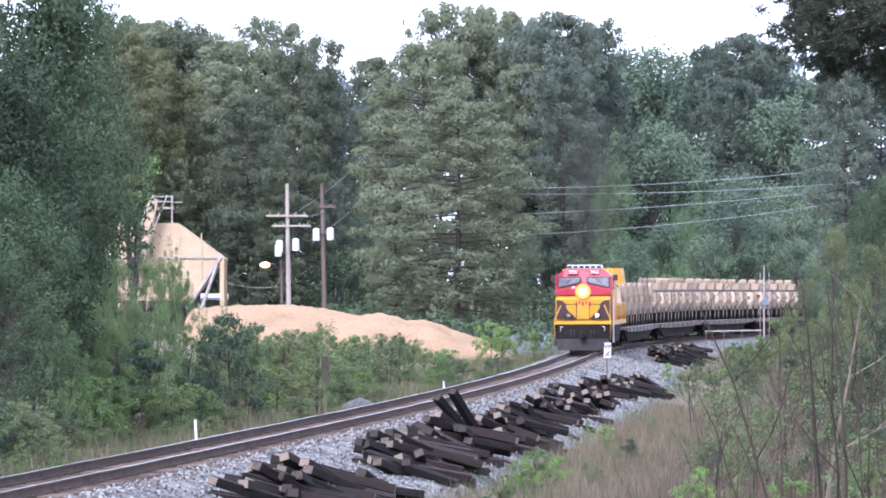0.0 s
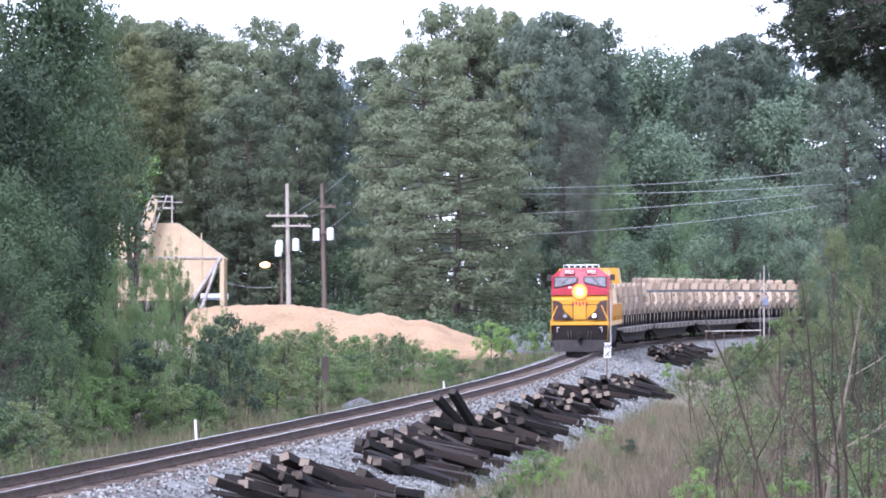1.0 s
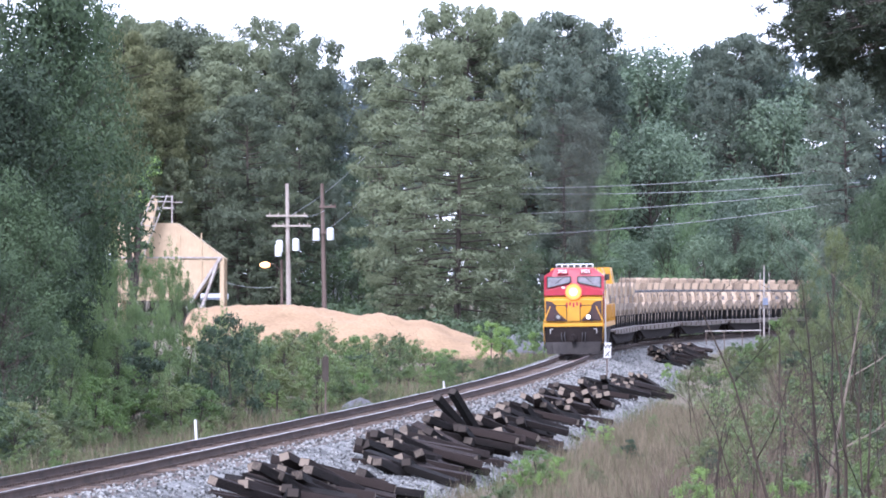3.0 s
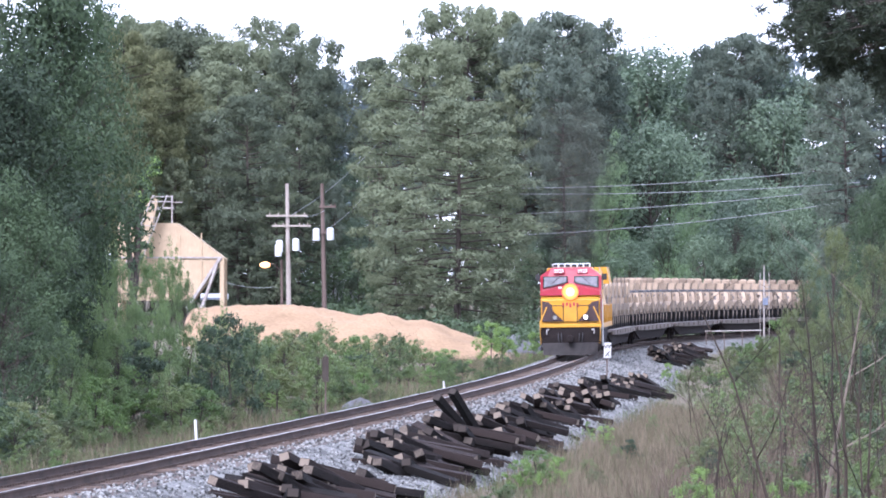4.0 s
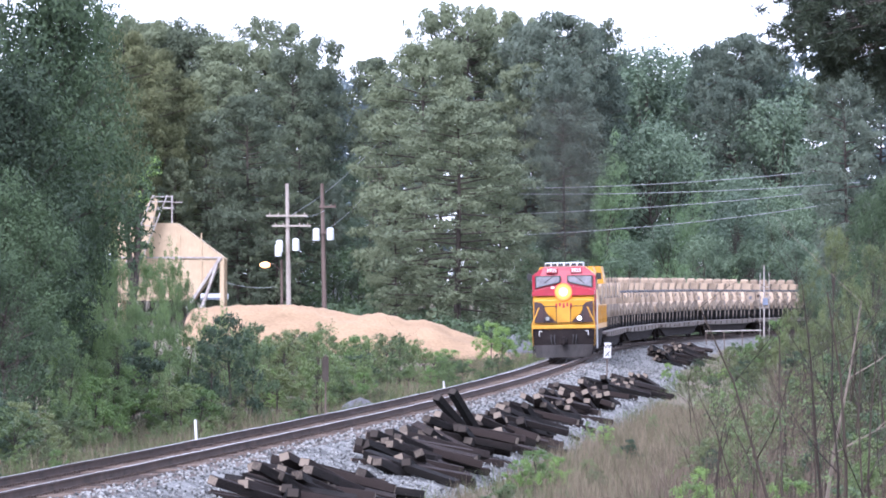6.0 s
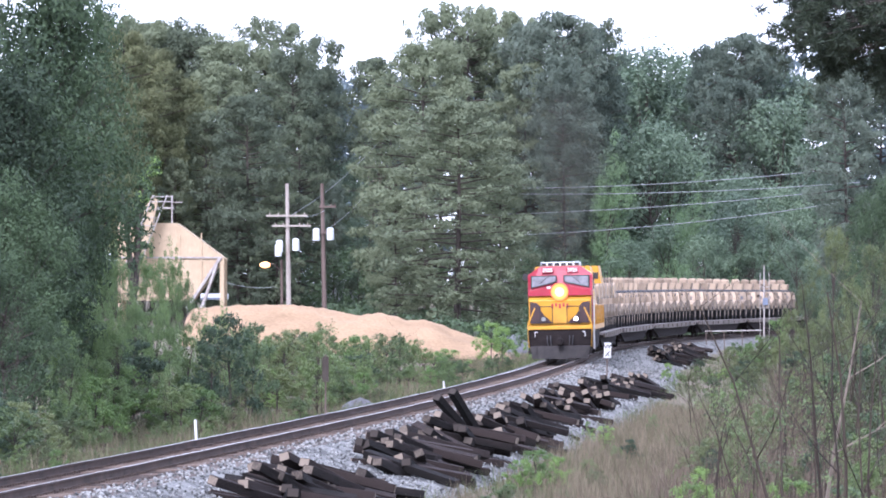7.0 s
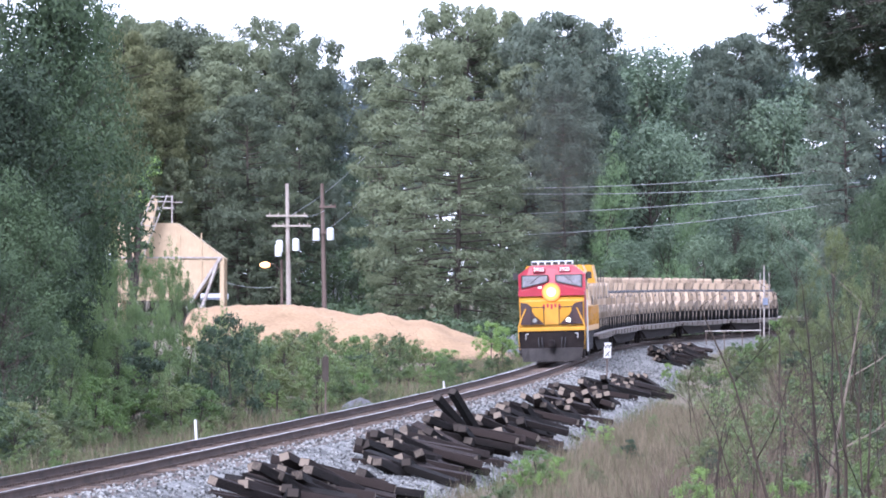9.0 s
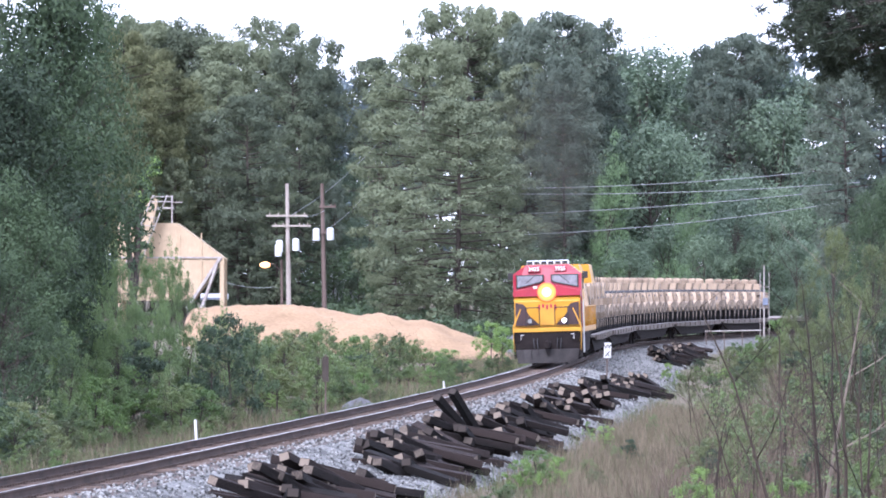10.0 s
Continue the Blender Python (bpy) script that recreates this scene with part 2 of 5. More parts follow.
# ---- the track's line ----
SLOPE_AT = [-60, 40, 90, 125, 155, 190, 225, 258, 275, 313, 343, 380, 450, 700]
SLOPE = [0.12, 0.118, 0.107, 0.103, 0.092, 0.079, 0.066, 0.06, 0.069, 0.122, 0.167, 0.215, 0.3, 0.45]
TY = np.arange(-60.0, 700.0, 0.5)
TS = np.interp(TY, SLOPE_AT, SLOPE)
TS = np.convolve(np.pad(TS, 20, mode="edge"), np.ones(41) / 41, mode="valid")
TX = np.concatenate(([0], np.cumsum((TS[1:] + TS[:-1]) / 2 * 0.5)))
TX += 4.75 - np.interp(225.0, TY, TX)
TL = np.concatenate(([0], np.cumsum(np.hypot(np.diff(TX), 0.5))))
TZ = np.interp(TY, [0, 262, 300, 345, 400, 700], [0, 0, 0.06, 0.14, 0.1, 0.1])
CANT = np.interp(TY, [0, 100, 230, 290, 340, 700], [1.0, 1.6, 1.8, 0, -1.6, -1.6])


def line_x(y):
    return float(np.interp(y, TY, TX))


def rail_z(y):
    return float(np.interp(y, TY, TZ))


def track_pose(y, u=0.0, w=0.0):
    """The pose on the track at distance y: its own y runs away along the rails, x to the right, z up from the rail heads."""
    m = pose(line_x(y), y, rail_z(y), 0, 0, -math.degrees(math.atan(float(np.interp(y, TY, TS)))))
    return m @ pose(0, 0, 0, 0, -float(np.interp(y, TY, CANT)), 0) @ Matrix.Translation((u, 0, w))


def hill(x, y):
    """The ground's height."""
    u = x - line_x(min(max(y, -60), 690))
    z0 = rail_z(y)
    z = float(np.interp(u, [-400, -120, -60, -25, -9, -5.5, -2.4, 2.4, 3.4, 7.0, 11, 30, 100, 400],
                        [6, 4, 1.2, -0.2, -1.3, -1.1, -0.72, -0.72, -0.85, -1.5, -1.3, 0.4, 3, 6])) + z0
    near = min(1.0, max(0.0, (y - 12) / 30))
    z = (1 - near) * 1.5 + near * z if abs(u) > 6 or u > 2.5 else z
    rough = 0.25 * noise.noise((x * 0.12, y * 0.12, 0)) + 0.08 * noise.noise((x * 0.6, y * 0.6, 3))
    return z + rough * min(1.0, max(0.0, (abs(u) - 3) / 6))


# ---- ground, ballast, track ----
def build_ground():
    us = [-2500, -900, -400, -250, -150, -100, -70, -50, -38, -30, -24, -19, -15, -12, -10, -8, -6.5, -5.5, -4.5, -3.5, -2.4,
          2.4, 3.4, 4.4, 5.5, 7, 8.5, 10, 12, 15, 19, 24, 30, 38, 50, 70, 100, 150, 250, 400, 900, 2500]
    ys = list(np.arange(-40, 420, 3.0)) + [430, 450, 480, 520, 570, 640, 800, 1200, 2500]
    verts, faces = [], []
    for y in ys:
        cx = line_x(min(y, 690))
        for u in us:
            verts.append((cx + u, y, hill(cx + u, min(y, 690)) if abs(u) < 420 else 6.0))
    k = len(us)
    for i in range(len(ys) - 1):
        for j in range(k - 1):
            a = i * k + j
            faces.append((a, a + 1, a + k + 1, a + k))
    g = solid("ground", verts, faces, M_SOIL, smooth=True)
    tagged(g, "brown soil ground with weeds beside the railway", "ground", kind="structure")


def build_ballast():
    prof = [(-2.5, -0.68), (-1.75, -0.26), (-1.35, -0.2), (-0.6, -0.235), (0, -0.245), (0.6, -0.235), (1.35, -0.22), (1.9, -0.26), (3.0, -0.66), (4.2, -0.9), (5.0, -1.08), (5.8, -1.6)]
    ys = np.arange(40, 400, 1.0)
    verts, faces = [], []
    for y in ys:
        m = track_pose(y)
        for u, w in prof:
            b = 0.05 * noise.noise((u * 1.5, y * 0.7, 5)) if abs(u) > 1.5 else 0.012 * noise.noise((u * 3, y * 2, 5))
            verts.append(m @ Vector((u, 0, w + b)))
    k = len(prof)
    for i in range(len(ys) - 1):
        for j in range(k - 1):
            a = i * k + j
            faces.append((a, a + 1, a + k + 1, a + k))
    bed = solid("ballast", verts, faces, [M_BALLAST, M_RUSTBED], smooth=True)
    for i, f in enumerate(bed.data.polygons):
        f.material_index = 1 if 1 <= i % (k - 1) <= 6 else 0
    tagged(bed, "grey crushed stone ballast bed under the rails", "ballast", kind="structure")
    rng = np.random.default_rng(4)
    sv, sf = [], []
    base = np.array([(1, 0, 0), (-1, 0, 0), (0, 1, 0), (0, -1, 0), (0, 0, 1), (0, 0, -1)], float)
    tri = [(0, 2, 4), (2, 1, 4), (1, 3, 4), (3, 0, 4), (2, 0, 5), (1, 2, 5), (3, 1, 5), (0, 3, 5)]
    us_p, ws_p = [p[0] for p in prof], [p[1] for p in prof]
    for _ in range(24000):
        y = 78 + 245 * rng.random() ** 1.5
        u = rng.choice([rng.uniform(-2.4, 5.0), rng.uniform(1.2, 5.0), rng.uniform(1.1, 3.2), rng.uniform(3.4, 5.7), rng.uniform(-2.3, -1.2)])
        if abs(abs(u) - 0.75) < 0.11 or abs(u) < 1.3 and rng.random() < 0.7:
            continue
        m = track_pose(y)
        p = m @ Vector((u, 0, float(np.interp(u, us_p, ws_p)) + 0.02))
        r = rng.uniform(0.022, 0.055)
        pts = base * rng.uniform(0.55, 1.2, (6, 1)) * r @ np.linalg.qr(rng.normal(size=(3, 3)))[0]
        o = len(sv)
        sv.extend(pts + np.array(p))
        sf.extend([(a + o, b + o, c + o) for a, b, c in tri])
    tagged(solid("ballast_stones", sv, sf, M_STONE), "loose grey crushed stones lying on the ballast", "ballast", kind="stuff")


def build_track():
    track = empty("railway_track", "single railway track with rusty rails curving through ballast", "railway track")
    prof = [(-0.075, -0.18), (0.075, -0.18), (0.075, -0.165), (0.012, -0.145), (0.01, -0.05), (0.036, -0.04), (0.037, -0.006), (0.028, 0.0),
            (-0.028, 0.0), (-0.037, -0.006), (-0.036, -0.04), (-0.01, -0.05), (-0.012, -0.145), (-0.075, -0.165)]
    ys = np.arange(40, 420, 1.0)
    k = len(prof)
    for side in (-0.7525, 0.7525):
        verts, faces = [], []
        for y in ys:
            m = track_pose(y, side + 0.006 * noise.noise((y * 0.25, side, 0)), 0.012 * noise.noise((y * 0.16, side * 3, 2)))
            verts.extend(m @ Vector((u, 0, w)) for u, w in prof)
        for i in range(len(ys) - 1):
            for j in range(k):
                a, b = i * k + j, i * k + (j + 1) % k
                faces.append((a, b, b + k, a + k))
        ob = solid("rail", verts, faces, [M_RAIL, M_RAILTOP], track)
        for i, f in enumerate(ob.data.polygons):
            f.material_index = 1 if i % k == 7 else 0
    # anchors and spikes along both feet of each rail
    verts, faces = [], []
    for y in np.arange(76, 250, 0.26):
        m = track_pose(y)
        for side in (-0.7525, 0.7525):
            for s in (-1, 1):
                cx, o = side + s * 0.088, len(verts)
                h = 0.035 + 0.02 * noise.noise((y * 9, side, s))
                for dx, dy, dz in ((-0.022, -0.035, 0), (0.022, -0.035, 0), (0.022, 0.035, 0), (-0.022, 0.035, 0)):
                    verts.append(m @ Vector((cx + dx, dy, -0.2)))
                for dx, dy, dz in ((-0.022, -0.035, 0), (0.022, -0.035, 0), (0.022, 0.035, 0), (-0.022, 0.035, 0)):
                    verts.append(m @ Vector((cx + dx, dy, -0.18 + h)))
                faces.extend([(o + a, o + b, o + c, o + d) for a, b, c, d in ((4, 5, 6, 7), (0, 1, 5, 4), (1, 2, 6, 5), (2, 3, 7, 6), (3, 0, 4, 7))])
    tagged(solid("rail_anchors", verts, faces, M_RAIL, track), kind="stuff")
    bm = nb()
    box(bm, (0, 0, -0.3), (2.6, 0.23, 0.2), bevel=0.012)
    first = part("tie", bm, M_TRACKTIE, track)
    first.matrix_basis = track_pose(78)
    for i in range(1, 290):
        o = new("tie", first.data)
        o.parent = track
        o.matrix_basis = track_pose(78 + i * 0.52, random.uniform(-0.05, 0.05), random.uniform(0, 0.022))


TIE_ME = []


def loose_tie(m, label):
    if not TIE_ME:
        bm = nb()
        box(bm, (0, 0, 0), (2.6, 0.23, 0.18), bevel=0.012)
        for f in bm.faces:
            f.material_index = 1 if abs(f.normal.x) > 0.8 else 0
        me = bpy.data.meshes.new("railroad_tie")
        bm.to_mesh(me)
        bm.free()
        me.materials.append(M_TIE)
        me.materials.append(M_TIE_END)
        TIE_ME.append(me)
    o = new("railroad_tie", TIE_ME[0])
    o.matrix_basis = m
    return tagged(o, label, "railroad tie", "discarded ties beside the track")


def build_tie_piles():
    """Discarded ties in heaps down the shoulder: (distance, offset from the track, how many, layers)."""
    rng = random.Random(11)
    heaps = [(95, 3.7, 8, 2), (97.5, 3.9, 14, 3), (100.5, 4.2, 15, 3), (103, 4.7, 7, 2), (113.5, 4.3, 9, 2), (116, 4.1, 15, 3), (119, 4.1, 16, 3), (122.5, 4.1, 15, 3), (127, 4.2, 15, 4),
             (132, 4.3, 13, 3), (138, 4.3, 14, 3), (144, 4.2, 14, 3), (151, 4.0, 13, 3), (158, 4.0, 13, 3), (166, 4.0, 13, 3), (175, 4.1, 14, 3), (184, 4.2, 13, 3), (194, 4.2, 11, 3),
             (204, 4.5, 10, 2), (213, 4.5, 9, 2), (221, 4.5, 6, 2), (284, 4.2, 9, 3), (291, 4.2, 12, 3), (299, 4.2, 12, 3), (307, 4.2, 12, 3), (316, 4.2, 10, 3)]
    for d, u, count, layers in heaps:
        per = max(1, math.ceil(count / layers))
        for i in range(count):
            lay, j = divmod(i, per)
            n = per - lay
            y = d + (j - per / 2) * 0.62 + lay * 0.25 + rng.uniform(-0.2, 0.2)
            uu = u + rng.uniform(-0.35, 0.35) - 0.1 * lay
            g = track_pose(y)
            p = g @ Vector((uu, 0, 0))
            z = rail_z(y) + float(np.interp(uu, [1.9, 3.0, 4.2, 5.2, 7], [-0.26, -0.66, -0.9, -1.15, -1.35])) + 0.14 + lay * 0.185
            yaw = rng.gauss(67, 11) if rng.random() < 0.74 else rng.gauss(6, 18)
            m = pose(p.x, p.y, z, rng.uniform(-25, 25) if lay else rng.uniform(-6, 6), 12 + rng.uniform(-5, 5), yaw)
            loose_tie(m, "weathered black creosoted railroad tie lying in a heap")
    # a few thrown up on end
    for y, u, w, yaw, tip in ((128.5, 4.1, 0.2, 60, 40), (129.2, 3.75, 0.15, 55, 34), (128, 3.9, -0.05, 58, 24), (96, 3.9, -0.15, 55, 20)):
        q = track_pose(y) @ Vector((u, 0, w - 0.35))
        loose_tie(pose(q.x, q.y, q.z, 10, tip, yaw), "weathered black railroad tie tipped up on the heap")


build_ground()
build_ballast()
build_track()
build_tie_piles()


# ---- plants ----
def tube(name, pts, r, material, parent=None, n=5):
    """One bent pipe through the points."""
    verts, faces = [], []
    for i, q in enumerate(pts):
        d = (pts[min(i + 1, len(pts) - 1)] - pts[max(i - 1, 0)]).normalized()
        t = d.to_track_quat("Z", "Y").to_matrix()
        verts.extend(q + t @ Vector((r * math.cos(6.2832 * k / n), r * math.sin(6.2832 * k / n), 0)) for k in range(n))
    for i in range(len(pts) - 1):
        for k in range(n):
            a, b = i * n + k, i * n + (k + 1) % n
            faces.append((a, b, b + n, a + n))
    return solid(name, verts, faces, material, parent, smooth=True)


def blades(rng, centres, radii, n, length, width, droop=0.0):
    """Thin triangles that spring from each centre."""
    c = np.repeat(centres, n, axis=0)
    r = np.repeat(radii, n)[:, None]
    d = rng.normal(size=c.shape)
    d[:, 2] = d[:, 2] * 0.8 + 0.25 - droop
    d /= np.linalg.norm(d, axis=1)[:, None]
    a = c + d * r * rng.uniform(0, 0.55, (len(c), 1))
    tip = a + d * length * rng.uniform(0.6, 1.2, (len(c), 1))
    s = np.cross(d, rng.normal(size=c.shape))
    s /= np.linalg.norm(s, axis=1)[:, None] + 1e-9
    v = np.stack([a - s * width / 2, a + s * width / 2, tip], axis=1).reshape(-1, 3)
    return v, np.arange(len(v)).reshape(-1, 3)


def leaves(rng, centres, radii, n, size):
    """Pointed four-cornered leaves, folded a little, around each centre."""
    c = np.repeat(centres, n, axis=0)
    r = np.repeat(radii, n, axis=0)[:, None]
    off = rng.normal(size=c.shape)
    off /= np.linalg.norm(off, axis=1)[:, None]
    off *= rng.uniform(0.25, 1.0, (len(c), 1)) ** 0.6
    off[:, 2] *= 0.75
    p = c + off * r
    nrm = off + rng.normal(size=c.shape) * 0.35 + np.array([0, 0, 0.35])
    a = np.cross(nrm, rng.normal(size=c.shape))
    a /= np.linalg.norm(a, axis=1)[:, None] + 1e-9
    b = np.cross(nrm / (np.linalg.norm(nrm, axis=1)[:, None] + 1e-9), a)
    sz = size * rng.uniform(0.6, 1.3, (len(c), 1))
    v = np.stack([p - a * sz, p - b * sz * 0.5, p + a * sz, p + b * sz * 0.5], axis=1).reshape(-1, 3)
    return v, np.arange(len(v)).reshape(-1, 4)


def slips(rng, centres, radii, n, size):
    """Single pointed leaves, each one triangle, on the skin of each clump."""
    v, f = leaves(rng, centres, radii, n, size)
    v = v.reshape(-1, 4, 3)
    t = np.stack([v[:, 0], v[:, 1] * 1.3 - v[:, 3] * 0.3, v[:, 2]], axis=1).reshape(-1, 3)
    return t, np.arange(len(t)).reshape(-1, 3)


def as_crown(name, v, f, material, parent):
    ob = solid(name, v.tolist(), f.tolist(), material, parent)
    return ob


def puffs(rng, centres, radii, n, length, width):
    """Needle tufts over rounded clumps: triangles that lie on the clump's skin, thick on top and thin below."""
    c = np.repeat(centres, n, axis=0)
    r = np.repeat(radii, n)[:, None]
    d = rng.normal(size=c.shape)
    d[:, 2] += 0.55
    d /= np.linalg.norm(d, axis=1)[:, None]
    a = c + d * r * np.array([1.0, 1.0, 0.68]) * rng.uniform(0.72, 1.0, (len(c), 1))
    side = np.cross(d, rng.normal(size=c.shape))
    side /= np.linalg.norm(side, axis=1)[:, None] + 1e-9
    run = np.cross(side, d) + d * rng.uniform(0.0, 0.65, (len(c), 1))
    tip = a + run * length * rng.uniform(0.6, 1.25, (len(c), 1))
    v = np.stack([a - side * width / 2, a + side * width / 2, tip], axis=1).reshape(-1, 3)
    return v, np.arange(len(v)).reshape(-1, 3)


def pine(seed, shape, spread=0.24, limbs=80, material=None, tufts=74, clump=0.7):
    """A pine 20 m high: trunk, limbs and a crown of rounded needle clumps; shape gives the crown's reach at rising heights."""
    rng = np.random.default_rng(seed)
    e = empty("pine_tree", "tall dark green loblolly pine at the wood's edge", "tree", "pine wood")
    bm = nb()
    h = 20.0
    low = shape[0][0]
    lean = rng.normal(size=2) * 0.25
    knots = [Vector((lean[0] * t * t + 0.12 * math.sin(5 * t + seed), lean[1] * t * t, h * t)) for t in (0, 0.25, 0.5, 0.75, 0.97)]
    for i in range(4):
        rod(bm, knots[i], knots[i + 1], 0.28 * (1 - i * 0.22), 0.28 * (1 - (i + 1) * 0.22), 7)
    cs, rs = [], []
    for i in range(limbs):
        t = low + (0.99 - low) * ((i + rng.random()) / limbs) ** 0.85
        reach = float(np.interp(t, [p[0] for p in shape], [p[1] for p in shape]))
        L = h * spread * reach * rng.uniform(0.62, 1.1)
        az = i * 2.4 + rng.uniform(-0.5, 0.5)
        rise = rng.uniform(-0.18, 0.12) + 0.9 * max(0, t - 0.5)
        start = knots[0].lerp(knots[4], min(1, t / 0.97))
        start.z = h * min(t, 0.97)
        out = Vector((math.cos(az), math.sin(az), rise))
        side = Vector((-math.sin(az), math.cos(az), 0))
        end = start + out * L
        rod(bm, start, end, 0.07 * (1.1 - t) + 0.03, 0.015, 4)
        for q, w in ((0.55, 0.0), (0.82, -0.16), (0.86, 0.16), (1.02, 0.0)):
            c = start.lerp(end, q) + side * (w * L + rng.normal() * 0.12)
            cs.append((c.x, c.y, c.z + rng.normal() * 0.16))
            rs.append(clump * rng.uniform(0.6, 1.25))
    part("trunk", bm, M_BARK, e)
    v, f = puffs(rng, np.array(cs), np.array(rs), tufts, 0.28, 0.14)
    as_crown("crown", v, f, material or M_PINE, e)
    return e


def broadleaf(seed, h=12.0, blobs=26, wide=0.33, n=130, size=0.16, material=None, low=0.15, name="broadleaf_tree",
              label="leafy green broadleaf tree in full spring leaf", r0=0.2, clump=(0.055, 0.115), each=3):
    rng = np.random.default_rng(seed)
    e = empty(name, label, "tree" if "tree" in name else "bush", "green undergrowth" if "bush" in name else "broadleaf wood")
    bm = nb()
    top = Vector((rng.normal() * 0.04 * h, rng.normal() * 0.04 * h, h * 0.8))
    mid = top * 0.5 + Vector((rng.normal() * 0.03 * h, rng.normal() * 0.03 * h, 0))
    rod(bm, (0, 0, -0.3), mid, r0 * 0.6 * h / 12, r0 * 0.4 * h / 12, 6)
    rod(bm, mid, top, r0 * 0.4 * h / 12, r0 * 0.12 * h / 12, 5)
    cs, rs = [], []
    for i in range(blobs):
        t = low + (1 - low) * rng.random() ** 0.8
        prof = (math.sin(math.pi * min(1, max(0.06, (1.04 - t) / (1.04 - low)) * 0.8))) ** 0.7
        az = i * 2.4 + rng.uniform(-0.6, 0.6)
        L = h * wide * prof * rng.uniform(0.35, 1.1)
        c = Vector((math.cos(az) * L, math.sin(az) * L, h * t))
        s = Vector((0, 0, 0)).lerp(mid, t * 1.2) if t < 0.5 else mid.lerp(top, min(1, (t - 0.4)))
        rod(bm, s, c, r0 * 0.18 * h / 12, r0 * 0.04 * h / 12, 4)
        for _ in range(each):
            cs.append(tuple(c + Vector(rng.normal(size=3) * h * 0.05)))
            rs.append(h * rng.uniform(*clump))
    part("trunk", bm, M_BARK, e)
    v, f = slips(rng, np.array(cs), np.array(rs), n, size)
    as_crown("crown", v, f, material or M_LEAF, e)
    return e


def bare_sapling(seed, h=5.0, leafy=0, bark=None, thick=0.0058):
    """A thin leafless sapling: a stem and arching, forked branches."""
    rng = random.Random(seed)
    e = empty("bare_sapling", "thin grey leafless sapling with forked twigs", "sapling", "bare saplings on the bank")
    tips, limbs = [], []

    def branch(bm, p, d, length, r, depth):
        q = p
        steps = 4
        for i in range(steps):
            w = 0.05 if depth == 2 else 0.15
            d = (d + Vector((rng.gauss(0, w), rng.gauss(0, w), rng.gauss(0.05 if depth == 2 else 0.16, 0.05)))).normalized()
            nx = q + d * length / steps
            ra, rb = r * (1 - i / steps * 0.75), r * (1 - (i + 1) / steps * 0.75)
            rod(bm, q, nx, ra, rb, 4 if depth == 2 else 3)
            q = nx
            if depth < 2 and i > 1:
                tips.append(tuple(q))
            if depth and (i or depth < 2):
                for _ in range(rng.choice((1, 1, 2))):
                    az, up = rng.uniform(0, 6.28), rng.uniform(0.05, 0.65)
                    nd = Vector((math.cos(az) * (1 - up * 0.5), math.sin(az) * (1 - up * 0.5), up))
                    if depth == 2:
                        limbs.append(nb())
                    branch(limbs[-1] if depth == 2 else bm, q, (nd + d * 0.4).normalized(), length * rng.uniform(0.3, 0.58), rb * 0.6, depth - 1)
    stem = nb()
    branch(stem, Vector((0, 0, -0.2)), Vector((rng.gauss(0, 0.06), rng.gauss(0, 0.06), 1)), h, h * thick, 2)
    part("stem", stem, bark or M_TWIG, e)
    for bm in limbs:
        part("branch", bm, bark or M_TWIG, e)
    if leafy:
        e["label"] = "thin sapling with sparse small green leaves"
        g = np.random.default_rng(seed)
        v, f = leaves(g, np.array(tips), np.full(len(tips), 0.2), leafy, 0.05)
        as_crown("crown", v, f, M_LEAF if seed % 2 else M_OLIVE, e)
    return e


def place(proto, spots, label=""):
    """Copies of a plant: rows of (bearing in mm per m, distance, top's height over the eye in mm per m, width factor)."""
    tall = max((c[2] for o in proto.children for c in o.bound_box))
    for b, d, top, wide in spots:
        x = b * d / 1000
        g = hill(x, d)
        h = top * d / 1000 + EYE[2] - g
        s = max(0.05, h / tall)
        m = Matrix.Translation((x, d, g - 0.05)) @ pose(0, 0, 0, 0, 0, random.uniform(0, 360)) @ Matrix.Diagonal((s * wide, s * wide, s, 1))
        o = copy_thing(proto, m)
        if label:
            o["label"] = label


def drop(proto):
    for o in (*proto.children_recursive, proto):
        bpy.data.objects.remove(o)


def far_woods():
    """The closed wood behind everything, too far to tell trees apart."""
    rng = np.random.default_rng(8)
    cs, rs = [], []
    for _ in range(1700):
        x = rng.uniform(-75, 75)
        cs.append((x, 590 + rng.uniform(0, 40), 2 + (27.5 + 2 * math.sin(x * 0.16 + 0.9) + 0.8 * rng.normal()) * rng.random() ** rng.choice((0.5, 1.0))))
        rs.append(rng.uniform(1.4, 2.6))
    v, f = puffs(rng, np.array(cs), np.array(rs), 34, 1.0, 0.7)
    tagged(as_crown("far_woods", v, f, M_FARWOOD, None), "dense distant woods behind the yard, haze blue put into their green", "woods", kind="stuff")


def seen(rows, up=0.0, wide=1.0):
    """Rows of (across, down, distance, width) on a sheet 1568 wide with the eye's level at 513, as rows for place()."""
    return [((x - 784) / 8.8, d, (513 + up - y) / 8.8, w * wide) for x, y, d, w in rows]


